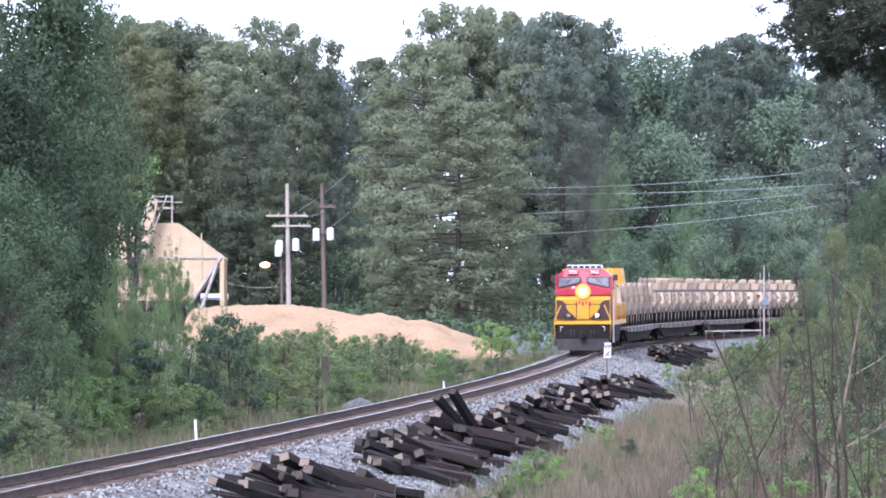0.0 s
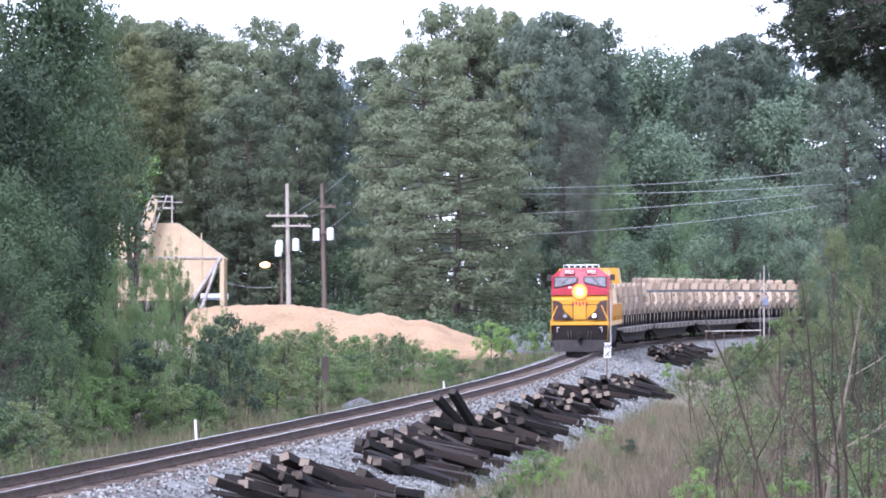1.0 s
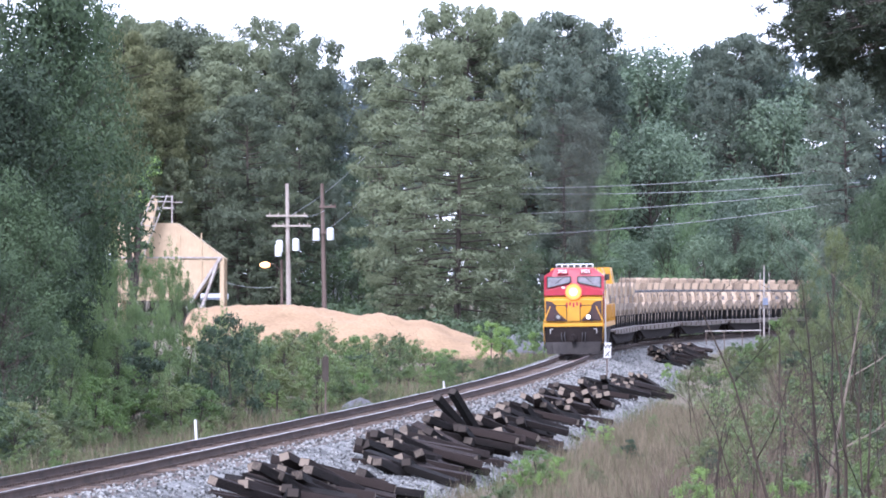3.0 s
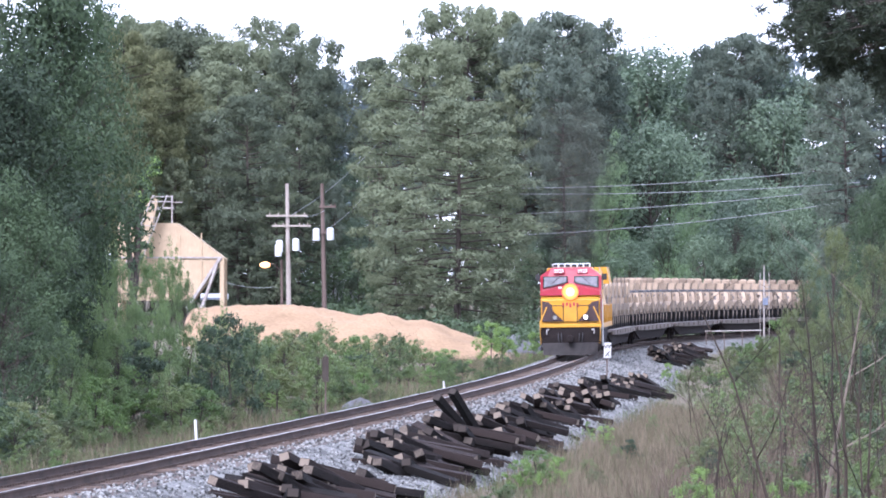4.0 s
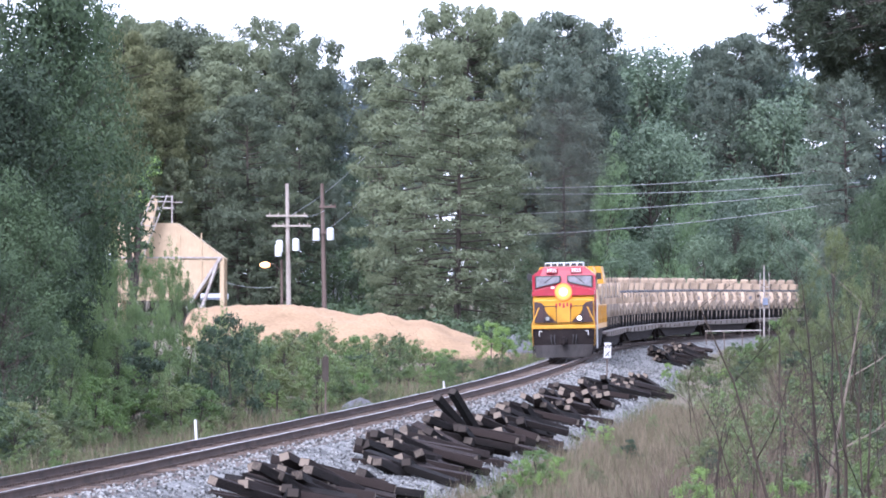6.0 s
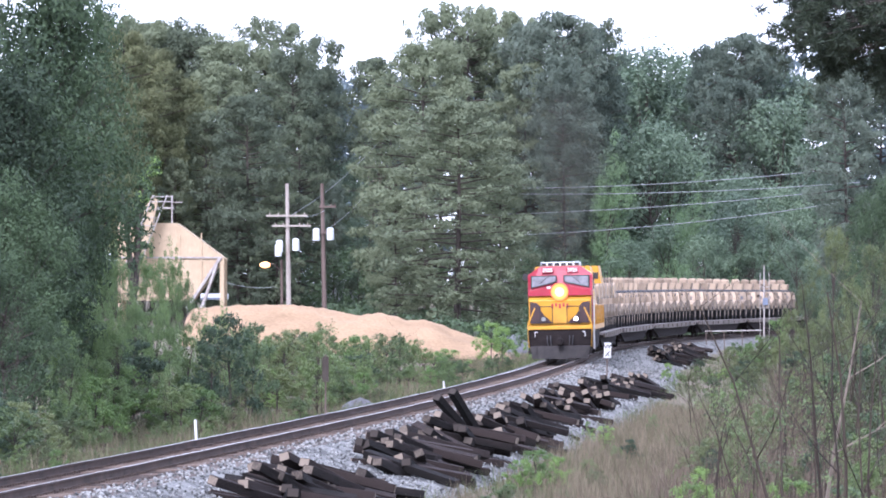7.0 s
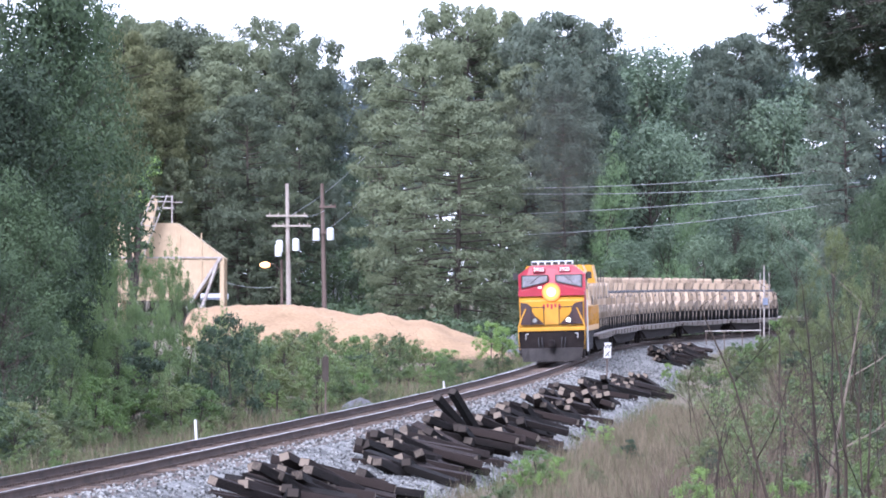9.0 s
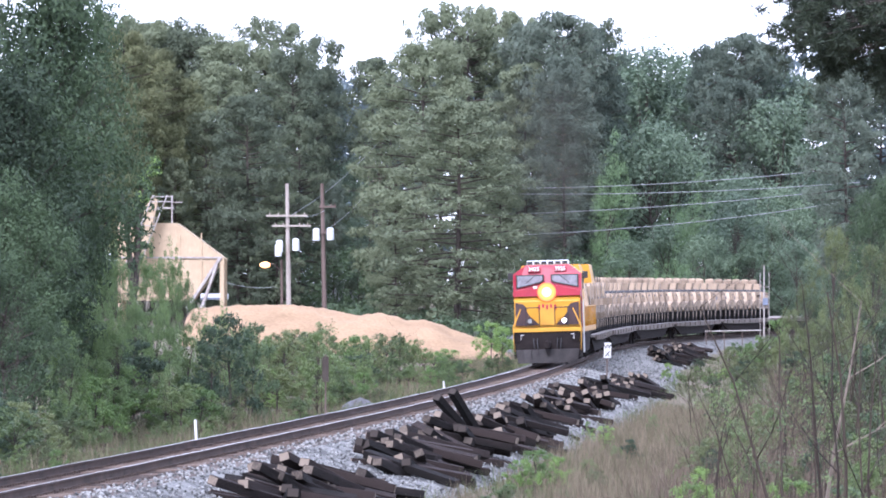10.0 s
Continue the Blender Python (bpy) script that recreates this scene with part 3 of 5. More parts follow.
def build_woods():
    full = ((0.06, 0.55), (0.2, 0.95), (0.42, 1.0), (0.66, 0.9), (0.86, 0.6), (0.96, 0.3), (1.0, 0.1))
    dome = ((0.26, 0.45), (0.4, 0.85), (0.62, 1.0), (0.82, 0.85), (0.94, 0.5), (1.0, 0.2))
    flat = ((0.5, 0.4), (0.62, 0.8), (0.8, 1.0), (0.93, 0.8), (1.0, 0.4))
    a, a2 = pine(1, full, 0.29, 96), pine(4, full, 0.26, 88)
    b, b2 = pine(2, dome, 0.25, 80), pine(6, dome, 0.23, 76, M_DARKPINE)
    c = pine(3, flat, 0.2, 46, None, 60, 0.62)
    o = pine(5, dome, 0.24, 78, M_OLIVE)
    # the pair of broad pines behind the sand heap, then those behind the yard
    place(a, seen([(752, 78, 402, 0.86), (812, 182, 378, 1.08), (690, 150, 425, 0.7), (1010, 210, 432, 0.6), (440, 175, 405, 0.78)], 17, 1.12),
          "broad loblolly pine branched down to the ground")
    place(a2, seen([(885, 300, 385, 0.75), (700, 360, 382, 0.75), (930, 120, 440, 0.6), (530, 215, 420, 0.62), (385, 120, 425, 0.7), (365, 205, 412, 0.62), (490, 300, 404, 0.6), (420, 330, 404, 0.6), (310, 290, 406, 0.5), (660, 110, 450, 0.55)], 17, 1.12),
          "broad loblolly pine branched down to the ground")
    place(b, seen([(410, 72, 440, 0.75), (345, 55, 450, 0.75), (520, 92, 430, 0.6), (560, 122, 436, 0.5), (300, 44, 455, 0.75), (250, 38, 450, 0.7), (470, 90, 445, 0.6),
                   (840, 60, 455, 0.6), (1440, 150, 470, 0.6)], 17, 1.12))
    place(b2, seen([(990, 30, 440, 0.66), (945, 50, 446, 0.6), (1035, 60, 450, 0.6), (1310, 70, 465, 0.62), (1265, 90, 472, 0.55), (1352, 88, 470, 0.55), (1000, 110, 428, 0.55),
                    (1500, 112, 335, 0.6), (1555, 95, 340, 0.6), (580, 150, 445, 0.42), (1060, 120, 455, 0.5), (1300, 150, 455, 0.6), (590, 330, 420, 0.4)], 17, 1.12),
          "tall dark loblolly pine at the wood's edge")
    place(c, seen([(482, 38, 448, 0.72), (825, 12, 450, 0.72), (780, 25, 456, 0.5), (870, 16, 458, 0.55), (1050, 42, 462, 0.5), (560, 70, 470, 0.5), (215, 30, 440, 0.6), (915, 28, 465, 0.5)], 17, 1.12),
          "tall loblolly pine with a sparse flat crown")
    place(o, seen([(215, 60, 405, 0.7), (268, 92, 412, 0.7), (325, 150, 415, 0.62), (180, 120, 400, 0.7), (290, 230, 408, 0.6), (230, 250, 402, 0.6)], 17, 1.12),
          "tall olive green pine behind the hopper")
    for p in (a, a2, b, b2, c, o):
        drop(p)
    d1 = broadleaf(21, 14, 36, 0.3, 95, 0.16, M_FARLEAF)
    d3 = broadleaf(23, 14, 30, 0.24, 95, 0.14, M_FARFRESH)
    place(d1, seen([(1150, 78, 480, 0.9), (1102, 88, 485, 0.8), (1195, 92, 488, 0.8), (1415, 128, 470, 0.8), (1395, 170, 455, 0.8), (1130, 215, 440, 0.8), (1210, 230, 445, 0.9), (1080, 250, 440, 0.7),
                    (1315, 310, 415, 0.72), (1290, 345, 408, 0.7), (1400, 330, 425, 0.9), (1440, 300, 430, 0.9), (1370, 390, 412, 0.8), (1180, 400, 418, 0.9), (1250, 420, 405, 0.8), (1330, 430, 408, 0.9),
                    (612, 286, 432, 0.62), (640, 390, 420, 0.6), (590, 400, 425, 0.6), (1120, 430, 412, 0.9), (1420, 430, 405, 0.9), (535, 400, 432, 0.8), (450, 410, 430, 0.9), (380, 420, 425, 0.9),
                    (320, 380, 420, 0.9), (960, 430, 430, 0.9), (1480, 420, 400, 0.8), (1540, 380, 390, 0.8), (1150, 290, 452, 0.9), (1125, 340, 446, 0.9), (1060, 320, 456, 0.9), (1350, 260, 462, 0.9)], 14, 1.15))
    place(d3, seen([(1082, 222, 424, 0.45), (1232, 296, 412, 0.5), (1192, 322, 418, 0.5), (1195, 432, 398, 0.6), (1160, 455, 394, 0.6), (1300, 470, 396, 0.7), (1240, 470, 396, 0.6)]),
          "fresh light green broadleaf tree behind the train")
    # dark trees close to the track
    d2 = broadleaf(22, 14, 70, 0.3, 120, 0.115, M_DARKLEAF, clump=(0.05, 0.1))
    d5 = broadleaf(27, 14, 56, 0.3, 110, 0.11, M_DARKLEAF, clump=(0.045, 0.09), low=0.25)
    place(d2, seen([(60, -150, 150, 0.8), (100, 205, 188, 0.5), (20, 280, 140, 0.9), (-20, 40, 145, 0.9), (150, 300, 196, 0.3), (60, 60, 160, 0.7)]),
          "large dark green broadleaf tree close to the track")
    place(d5, seen([(125, -100, 172, 0.55), (10, 430, 134, 0.9), (105, 100, 168, 0.55), (75, 400, 150, 0.6), (50, 200, 150, 0.7)]), "large dark green broadleaf tree close to the track")
    d4 = broadleaf(26, 10, 44, 0.3, 110, 0.085, M_YOUNG, clump=(0.035, 0.075))
    place(d4, seen([(172, 400, 172, 0.5), (205, 410, 168, 0.45), (262, 412, 174, 0.42), (300, 412, 178, 0.36), (324, 452, 180, 0.38), (150, 500, 160, 0.6), (235, 500, 164, 0.5), (285, 520, 168, 0.5),
                    (395, 528, 186, 0.42), (362, 545, 182, 0.5), (200, 540, 150, 0.6), (120, 560, 140, 0.6)]),
          "young green broadleaf tree before the hopper")
    # right of the train, behind the bare saplings
    d6 = broadleaf(28, 10, 40, 0.3, 80, 0.08, M_SCRUB, clump=(0.035, 0.08))
    place(d6, seen([(1475, 392, 205, 0.5), (1550, 420, 180, 0.5), (1430, 490, 240, 0.5), (1515, 490, 175, 0.6), (1400, 540, 250, 0.7), (1465, 560, 170, 0.7)]),
          "young olive green broadleaf tree beyond the bank")
    place(d5, seen([(1540, 330, 230, 0.6), (1580, 300, 200, 0.6), (1500, 440, 235, 0.6), (1440, 520, 262, 0.7)]), "dark green broadleaf tree beyond the bank")
    for p in (d1, d2, d3, d4, d5, d6):
        drop(p)


def ivy_tree():
    """A slim forked trunk before the hopper, wrapped in ivy."""
    rng = np.random.default_rng(52)
    e = empty("ivy_tree", "slim forked tree wrapped in ivy before the hopper", "tree")
    d = 182.0
    at = lambda x, y, k=0.0: Vector(((x - 784) / 8800 * d, d + k, EYE[2] + (513 - y) / 8800 * d))
    stems = [[at(233, 610), at(236, 520), at(228, 440), at(222, 380), at(212, 335)],
             [at(236, 520), at(244, 440, 0.3), at(243, 390, 0.3), at(250, 350, 0.2), at(262, 310), at(280, 285)]]
    stems[0][0].z = hill(stems[0][0].x, d) - 0.2
    bm = nb()
    cs, rs = [], []
    for k, line in enumerate(stems):
        for i, (p, q) in enumerate(zip(line, line[1:])):
            rod(bm, p, q, 0.16 - 0.026 * i, 0.16 - 0.026 * (i + 1), 7)
            for j in range(7):
                c = p.lerp(q, (j + rng.random()) / 7) + Vector(rng.normal(size=3) * 0.12)
                cs.append(tuple(c))
                rs.append(rng.uniform(0.14, 0.28) * (1.0 if i < 3 else 0.8))
    part("trunk", bm, M_BARK, e)
    v, f = slips(rng, np.array(cs), np.array(rs), 46, 0.085)
    as_crown("ivy", v, f, M_DARKBUSH, e)
    top = np.array([c for c in cs[-16:]])
    v, f = slips(rng, top, np.full(len(top), 0.22), 40, 0.07)
    as_crown("crown", v, f, M_FRESH, e)


def overhanging_oak():
    """The branch of an oak that hangs into the view from a trunk out of sight."""
    rng = np.random.default_rng(31)
    e = empty("oak_tree", "dark oak with willow-like leaves hanging overhead", "tree")
    base = Vector((7.6, 50, hill(7.6, 50)))
    bm = nb()
    fork = Vector((7.3, 50.2, 6.2))
    rod(bm, base - Vector((0, 0, 0.3)), fork, 0.26, 0.17, 9)
    cs, rs = [], []
    for i in range(130):
        q = Vector((3.34 + 1.65 * rng.random() ** 0.85, 50 + rng.uniform(-1.0, 1.0), 0))
        edge = float(np.interp(q.x, [3.3, 3.4, 3.6, 4.07, 4.5, 5.0], [6.12, 5.9, 5.84, 5.62, 5.5, 5.45])) + 0.08 * math.sin(q.x * 11)
        q.z = edge + (6.6 - edge) * rng.random()
        mid = fork.lerp(q, 0.55) + Vector((0, 0, 0.25))
        rod(bm, fork, mid, 0.03, 0.014, 4)
        rod(bm, mid, q, 0.014, 0.004, 4)
        for _ in range(5 if q.x > 3.7 else 3):
            cs.append(tuple(q + Vector(rng.normal(size=3) * 0.1)))
            rs.append(rng.uniform(0.1, 0.2))
    part("trunk", bm, M_BARK, e)
    v, f = blades(rng, np.array(cs), np.array(rs), 120, 0.055, 0.017, 0.3)
    as_crown("crown", v, f, M_OAKLEAF, e)


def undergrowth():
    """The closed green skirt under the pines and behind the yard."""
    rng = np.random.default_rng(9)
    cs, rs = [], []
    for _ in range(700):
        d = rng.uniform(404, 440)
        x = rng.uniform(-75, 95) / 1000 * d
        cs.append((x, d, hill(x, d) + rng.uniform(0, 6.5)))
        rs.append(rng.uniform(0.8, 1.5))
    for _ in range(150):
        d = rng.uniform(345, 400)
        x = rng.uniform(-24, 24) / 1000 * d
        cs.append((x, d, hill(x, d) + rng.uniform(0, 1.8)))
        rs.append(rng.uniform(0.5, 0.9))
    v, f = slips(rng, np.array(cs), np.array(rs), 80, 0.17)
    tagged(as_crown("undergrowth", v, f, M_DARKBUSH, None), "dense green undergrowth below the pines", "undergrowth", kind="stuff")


def build_bushes():
    rng = random.Random(5)
    kinds = []
    for i, (m, size, n, wide) in enumerate(((M_LEAF, 0.066, 54, 0.42), (M_DARKBUSH, 0.068, 54, 0.42), (M_FRESH, 0.068, 50, 0.45), (M_SCRUB, 0.062, 52, 0.4), (M_LEAF, 0.066, 46, 0.3))):
        words = ("green leafy bush", "dark green dense bush", "fresh light green bush", "olive green scrubby bush", "upright green bush")[i]
        kinds.append(broadleaf(40 + i, 3.0, 24, wide, n, size, m, 0.05, "bush", words + " on the railway verge", 0.35, (0.05, 0.11)))

    def strew(count, y0, y1, u0, u1, h0, h1, weights):
        for _ in range(count):
            y = y0 + (y1 - y0) * rng.random() ** 1.2
            x = line_x(y) + rng.uniform(u0, u1)
            s = rng.uniform(h0, h1) / 3.0
            w = s * rng.uniform(1.0, 1.45)
            copy_thing(rng.choices(kinds, weights)[0], Matrix.Translation((x, y, hill(x, y) - 0.05)) @ pose(0, 0, 0, 0, 0, rng.uniform(0, 360)) @ Matrix.Diagonal((w, w, s, 1)))

    # left verge: low growth at the track, taller towards the wood
    strew(24, 92, 190, -6.5, -4.1, 0.5, 1.1, (3, 0.6, 0.7, 4, 2))
    strew(34, 96, 190, -10, -5.5, 1.0, 2.0, (3, 1.0, 0.6, 3, 3))
    strew(28, 108, 215, -16, -8, 1.6, 3.0, (3, 1.5, 0.5, 2, 3))
    strew(14, 140, 215, -24, -15, 2.4, 3.8, (3, 2, 0.3, 1, 3))
    strew(10, 190, 245, -12, -4.5, 0.9, 1.8, (3, 0.6, 1, 3, 2))
    tops = ((430, 470, 500, 560, 600, 640, 700, 740, 790, 830, 905), (572, 588, 580, 572, 588, 594, 588, 602, 626, 640, 622))
    for x in range(425, 905, 17):
        k = rng.choices(kinds, (3, 0.6, 0.8, 3, 2))[0]
        y = float(np.interp(x, *tops)) + rng.uniform(-5, 14)
        place(k, seen([(x + rng.uniform(-8, 8), y, rng.uniform(205, 262), rng.uniform(0.8, 1.2))]))
    place(kinds[1], seen([(408, 548, 168, 0.7), (445, 565, 172, 0.6), (375, 570, 165, 0.7)]), "dense dark green bush before the sand heap")
    place(kinds[4], seen([(560, 566, 175, 0.8), (640, 590, 200, 0.8), (705, 585, 232, 0.8), (480, 590, 180, 0.8), (340, 570, 170, 0.8)]))
    place(kinds[2], seen([(785, 622, 222, 0.9), (760, 650, 212, 0.9), (868, 566, 292, 0.9), (890, 575, 286, 0.9), (945, 584, 300, 0.8), (975, 590, 305, 0.7), (100, 790, 112, 0.7), (640, 655, 188, 0.8)]))
    # the other bank: low by the ties, green towards the wood
    strew(22, 96, 175, 6.2, 10.5, 0.3, 0.8, (3, 0.4, 1.3, 3, 1))
    strew(16, 78, 118, 11.0, 16.5, 0.6, 1.5, (2, 2, 1, 4, 1))
    strew(20, 100, 185, 10.5, 18, 0.9, 1.9, (1.5, 2, 0.6, 4, 1))
    strew(22, 175, 275, 8, 16, 0.9, 1.8, (1.5, 2, 0.4, 4, 1))
    strew(14, 225, 300, 5.4, 8.5, 0.4, 1.0, (3, 0.6, 1, 3, 1))
    strew(20, 275, 345, 6.2, 13, 0.9, 1.8, (3, 0.6, 1.4, 3, 2))
    place(kinds[2], seen([(950, 790, 118, 1.1), (925, 806, 114, 0.9), (985, 802, 116, 0.8), (1182, 640, 240, 0.8), (1040, 742, 150, 0.5), (1240, 820, 96, 0.7), (1380, 560, 285, 0.8), (1220, 846, 92, 0.8)]))
    place(kinds[3], seen([(1400, 575, 262, 1.0), (1355, 590, 270, 0.9), (1450, 560, 240, 1.0), (1510, 560, 205, 1.0), (1290, 610, 292, 1.0), (1330, 640, 225, 1.0), (1420, 660, 170, 0.9), (1540, 640, 130, 0.8),
                          (1270, 700, 165, 0.8), (1350, 740, 130, 0.8), (1480, 720, 110, 0.7), (1400, 800, 95, 0.7)]))
    place(kinds[0], seen([(1290, 790, 105, 0.8), (1530, 790, 88, 0.7), (1330, 800, 98, 0.7)]))
    place(kinds[1], seen([(1300, 740, 140, 0.8), (1250, 770, 112, 0.7), (1440, 770, 100, 0.7), (1540, 720, 105, 0.8), (1480, 620, 150, 0.8), (1560, 560, 140, 0.8)]))
    for k in kinds:
        drop(k)
    leafy = [bare_sapling(71, 4.0, 5), bare_sapling(72, 4.0, 5), bare_sapling(75, 4.0, 6)]
    for _ in range(26):
        d = rng.uniform(72, 150)
        place(rng.choice(leafy), [(rng.uniform(52, 90), d, rng.uniform(-26, -10), rng.uniform(0.8, 1.2))])
    for _ in range(40):
        d = rng.uniform(105, 210)
        x = line_x(d) - rng.uniform(5, 13)
        place(rng.choice(leafy), [(x / d * 1000, d, rng.uniform(-18, -7), rng.uniform(0.8, 1.2))])
    place(leafy[0], seen([(262, 470, 200, 1.0), (310, 455, 205, 1.0), (220, 430, 215, 0.9), (345, 530, 190, 1.0), (573, 565, 150, 0.9), (565, 560, 140, 0.9)]))
    for k in leafy:
        drop(k)
    pale = bare_sapling(62, 5.0, 0, M_PALEBARK, 0.006)
    place(pale, seen([(1440, 300, 74, 1.5)]), "slender pale-barked leafless sapling with arching twigs")
    drop(pale)
    sap = [bare_sapling(60), bare_sapling(61), bare_sapling(63), bare_sapling(66)]
    for i, row in enumerate(seen([(1405, 290, 72, 1.2), (1455, 282, 78, 1.2), (1500, 280, 66, 1.3), (1560, 290, 62, 1.3), (1480, 360, 70, 1.3), (1375, 420, 80, 1.3), (1540, 400, 68, 1.4), (1420, 480, 76, 1.4), (1335, 520, 84, 1.4)])):
        place(sap[i % 4], [row], "slender dark leafless sapling with forked twigs")
    for i in range(78):
        x = rng.uniform(1205, 1568)
        y = rng.uniform(580, 770) - (x - 1205) * 0.3
        place(sap[rng.randrange(4)], seen([(x, y, rng.uniform(84, 180), rng.uniform(1.2, 2.0))]), "thin brown leafless sapling on the bank")
    for i in range(26):
        d = rng.uniform(110, 200)
        x = line_x(d) - rng.uniform(5, 12)
        place(sap[rng.randrange(4)], [(x / d * 1000, d, rng.uniform(-22, -10), 1.0)], "thin brown leafless sapling by the track")
    place(sap[1], seen([(705, 545, 262, 1.3), (745, 560, 256, 1.3), (690, 560, 250, 1.3)]), "thin brown leafless sapling before the sand heap")
    for s in sap:
        drop(s)


def weeds(name, label, material, count, region, h, w, seed):
    rng = np.random.default_rng(seed)
    v, f = [], []
    y0, y1, u0, u1 = region
    done = 0
    while done < count:
        y = y0 + (y1 - y0) * rng.random() ** 1.3
        x = line_x(y) + rng.uniform(u0, u1)
        if noise.noise((x * 0.35, y * 0.12, seed)) < -0.25:
            continue
        z = hill(x, y)
        for _ in range(12):
            p = np.array((x, y, z)) + np.append(rng.normal(size=2) * 0.18, -0.03)
            hh = h * rng.uniform(0.4, 1.2)
            d = np.append(rng.normal(size=2) * 0.3, 1) * hh
            s = np.append(rng.normal(size=2), 0)
            s *= w / (np.linalg.norm(s) + 1e-6)
            o = len(v)
            v.extend([p - s, p + s, p + d])
            f.append((o, o + 1, o + 2))
            done += 1
    tagged(solid(name, v, f, material), label, "weeds", kind="stuff")


def heap(name, label, x0, y0, lx, ly, ridge, material, category, seed):
    """A tipped heap: ridge gives its height over the ground at steps from one end to the other."""
    nx, ny = 110, 34
    verts, faces = [], []
    for i in range(nx + 1):
        for j in range(ny + 1):
            p, q = i / nx * 2 - 1, j / ny * 2 - 1
            x, y = x0 + p * lx, y0 + q * ly
            r = max(0.0, 1 - abs(q) ** 1.5)
            z = r * float(np.interp(p, *ridge))
            z += r * (0.3 * noise.noise((x * 0.35, y * 0.3, seed)) + 0.16 * noise.noise((x * 1.1, y * 1.1, seed)) + 0.06 * noise.noise((x * 3.2, y * 3.2, seed))) * min(1, 6 * (1 - abs(p)))
            verts.append((x, y, hill(x, y) - 0.1 + max(0, z)))
    k = ny + 1
    for i in range(nx):
        for j in range(ny):
            a = i * k + j
            faces.append((a, a + 1, a + k + 1, a + k))
    tagged(solid(name, verts, faces, material, smooth=True), label, category)


def build_hopper():
    """The tan storage bin on legs with its conveyor."""
    e = empty("storage_hopper", "tan steel storage hopper on legs with a conveyor", "hopper")
    d = 385.0
    x0, g = -22.0, hill(-20, 385)
    z = lambda y: EYE[2] + (513 - y) / 8800 * d
    # bin: flat back, shoulder falling to the edge, funnel below
    top, shoulder, low = z(395), z(456), z(532)
    bm = nb()
    prism(bm, [(x0 - 3.2, top), (x0 + 1.4, top), (x0 + 3.2, z(425)), (x0 + 5.0, shoulder), (x0 + 2.6, low), (x0 - 3.2, low)], d, d + 5.0, 1)
    part("bin", bm, M_HOPPER, e)
    bm = nb()
    box(bm, (x0 + 0.9, d - 0.06, shoulder), (8.3, 0.12, 0.14))
    part("rim", bm, M_STEEL, e)
    for px in (x0 + 1.6, x0 + 3.3):
        bm = nb()
        box(bm, (px, d - 0.05, (top + low) / 2), (0.1, 0.1, (z(425) - low) * 0.95))
        part("stiffener", bm, M_HOPPER, e)
    for px, py in ((x0 + 4.9, d), (x0 + 4.9, d + 5), (x0 - 3.0, d), (x0 - 3.0, d + 5)):
        bm = nb()
        box(bm, (px, py, (g + shoulder) / 2), (0.34, 0.34, shoulder - g))
        part("leg", bm, M_HOPPER, e)
    bm = nb()
    rod(bm, (x0 + 4.8, d - 0.2, shoulder), (x0 + 2.2, d - 0.2, low - 0.6), 0.14)
    rod(bm, (x0 + 4.5, d - 0.5, shoulder - 0.6), (x0 + 2.9, d - 0.5, g), 0.14)
    part("brace", bm, M_STEEL, e)
    # conveyor rising to the head platform
    bm = nb()
    box(bm, (x0 - 1.0, d - 1.0, z(414)), (0.8, 1.1, 5.6), pose(0, 0, 0, 0, 13, 0))
    part("conveyor", bm, M_HOPPER, e)
    bm = nb()
    for s in (-0.55, 0.55):
        rod(bm, (x0 - 2.1 + s, d - 1.7, z(478)), (x0 + 0.2 + s, d - 1.7, z(346)), 0.05)
    for k in range(9):
        yy = 470 - k * 14
        rod(bm, (x0 - 2.0 + k * 0.25 - 0.55, d - 1.7, z(yy)), (x0 - 2.0 + k * 0.25 + 0.55, d - 1.7, z(yy)), 0.03)
    part("conveyor_rail", bm, M_STEEL, e)
    bm = nb()
    box(bm, (x0 + 0.3, d + 1, z(368)), (1.6, 1.4, 0.12))
    for s in (-0.4, 1.0):
        rod(bm, (x0 + s, d + 0.4, top), (x0 + s, d + 0.4, z(346)), 0.07)
    for yy in (348, 357):
        rod(bm, (x0 - 0.5, d + 0.4, z(yy)), (x0 + 1.1, d + 0.4, z(yy)), 0.04)
    rod(bm, (x0 + 1.0, d + 0.4, z(358)), (x0 + 1.8, d + 0.4, z(358)), 0.04)
    part("platform", bm, M_STEEL, e)
    bm = nb()
    box(bm, (x0 - 7.5, d + 2, z(470)), (5.0, 4.0, 4.5))
    part("second_bin", bm, M_HOPPER, e)


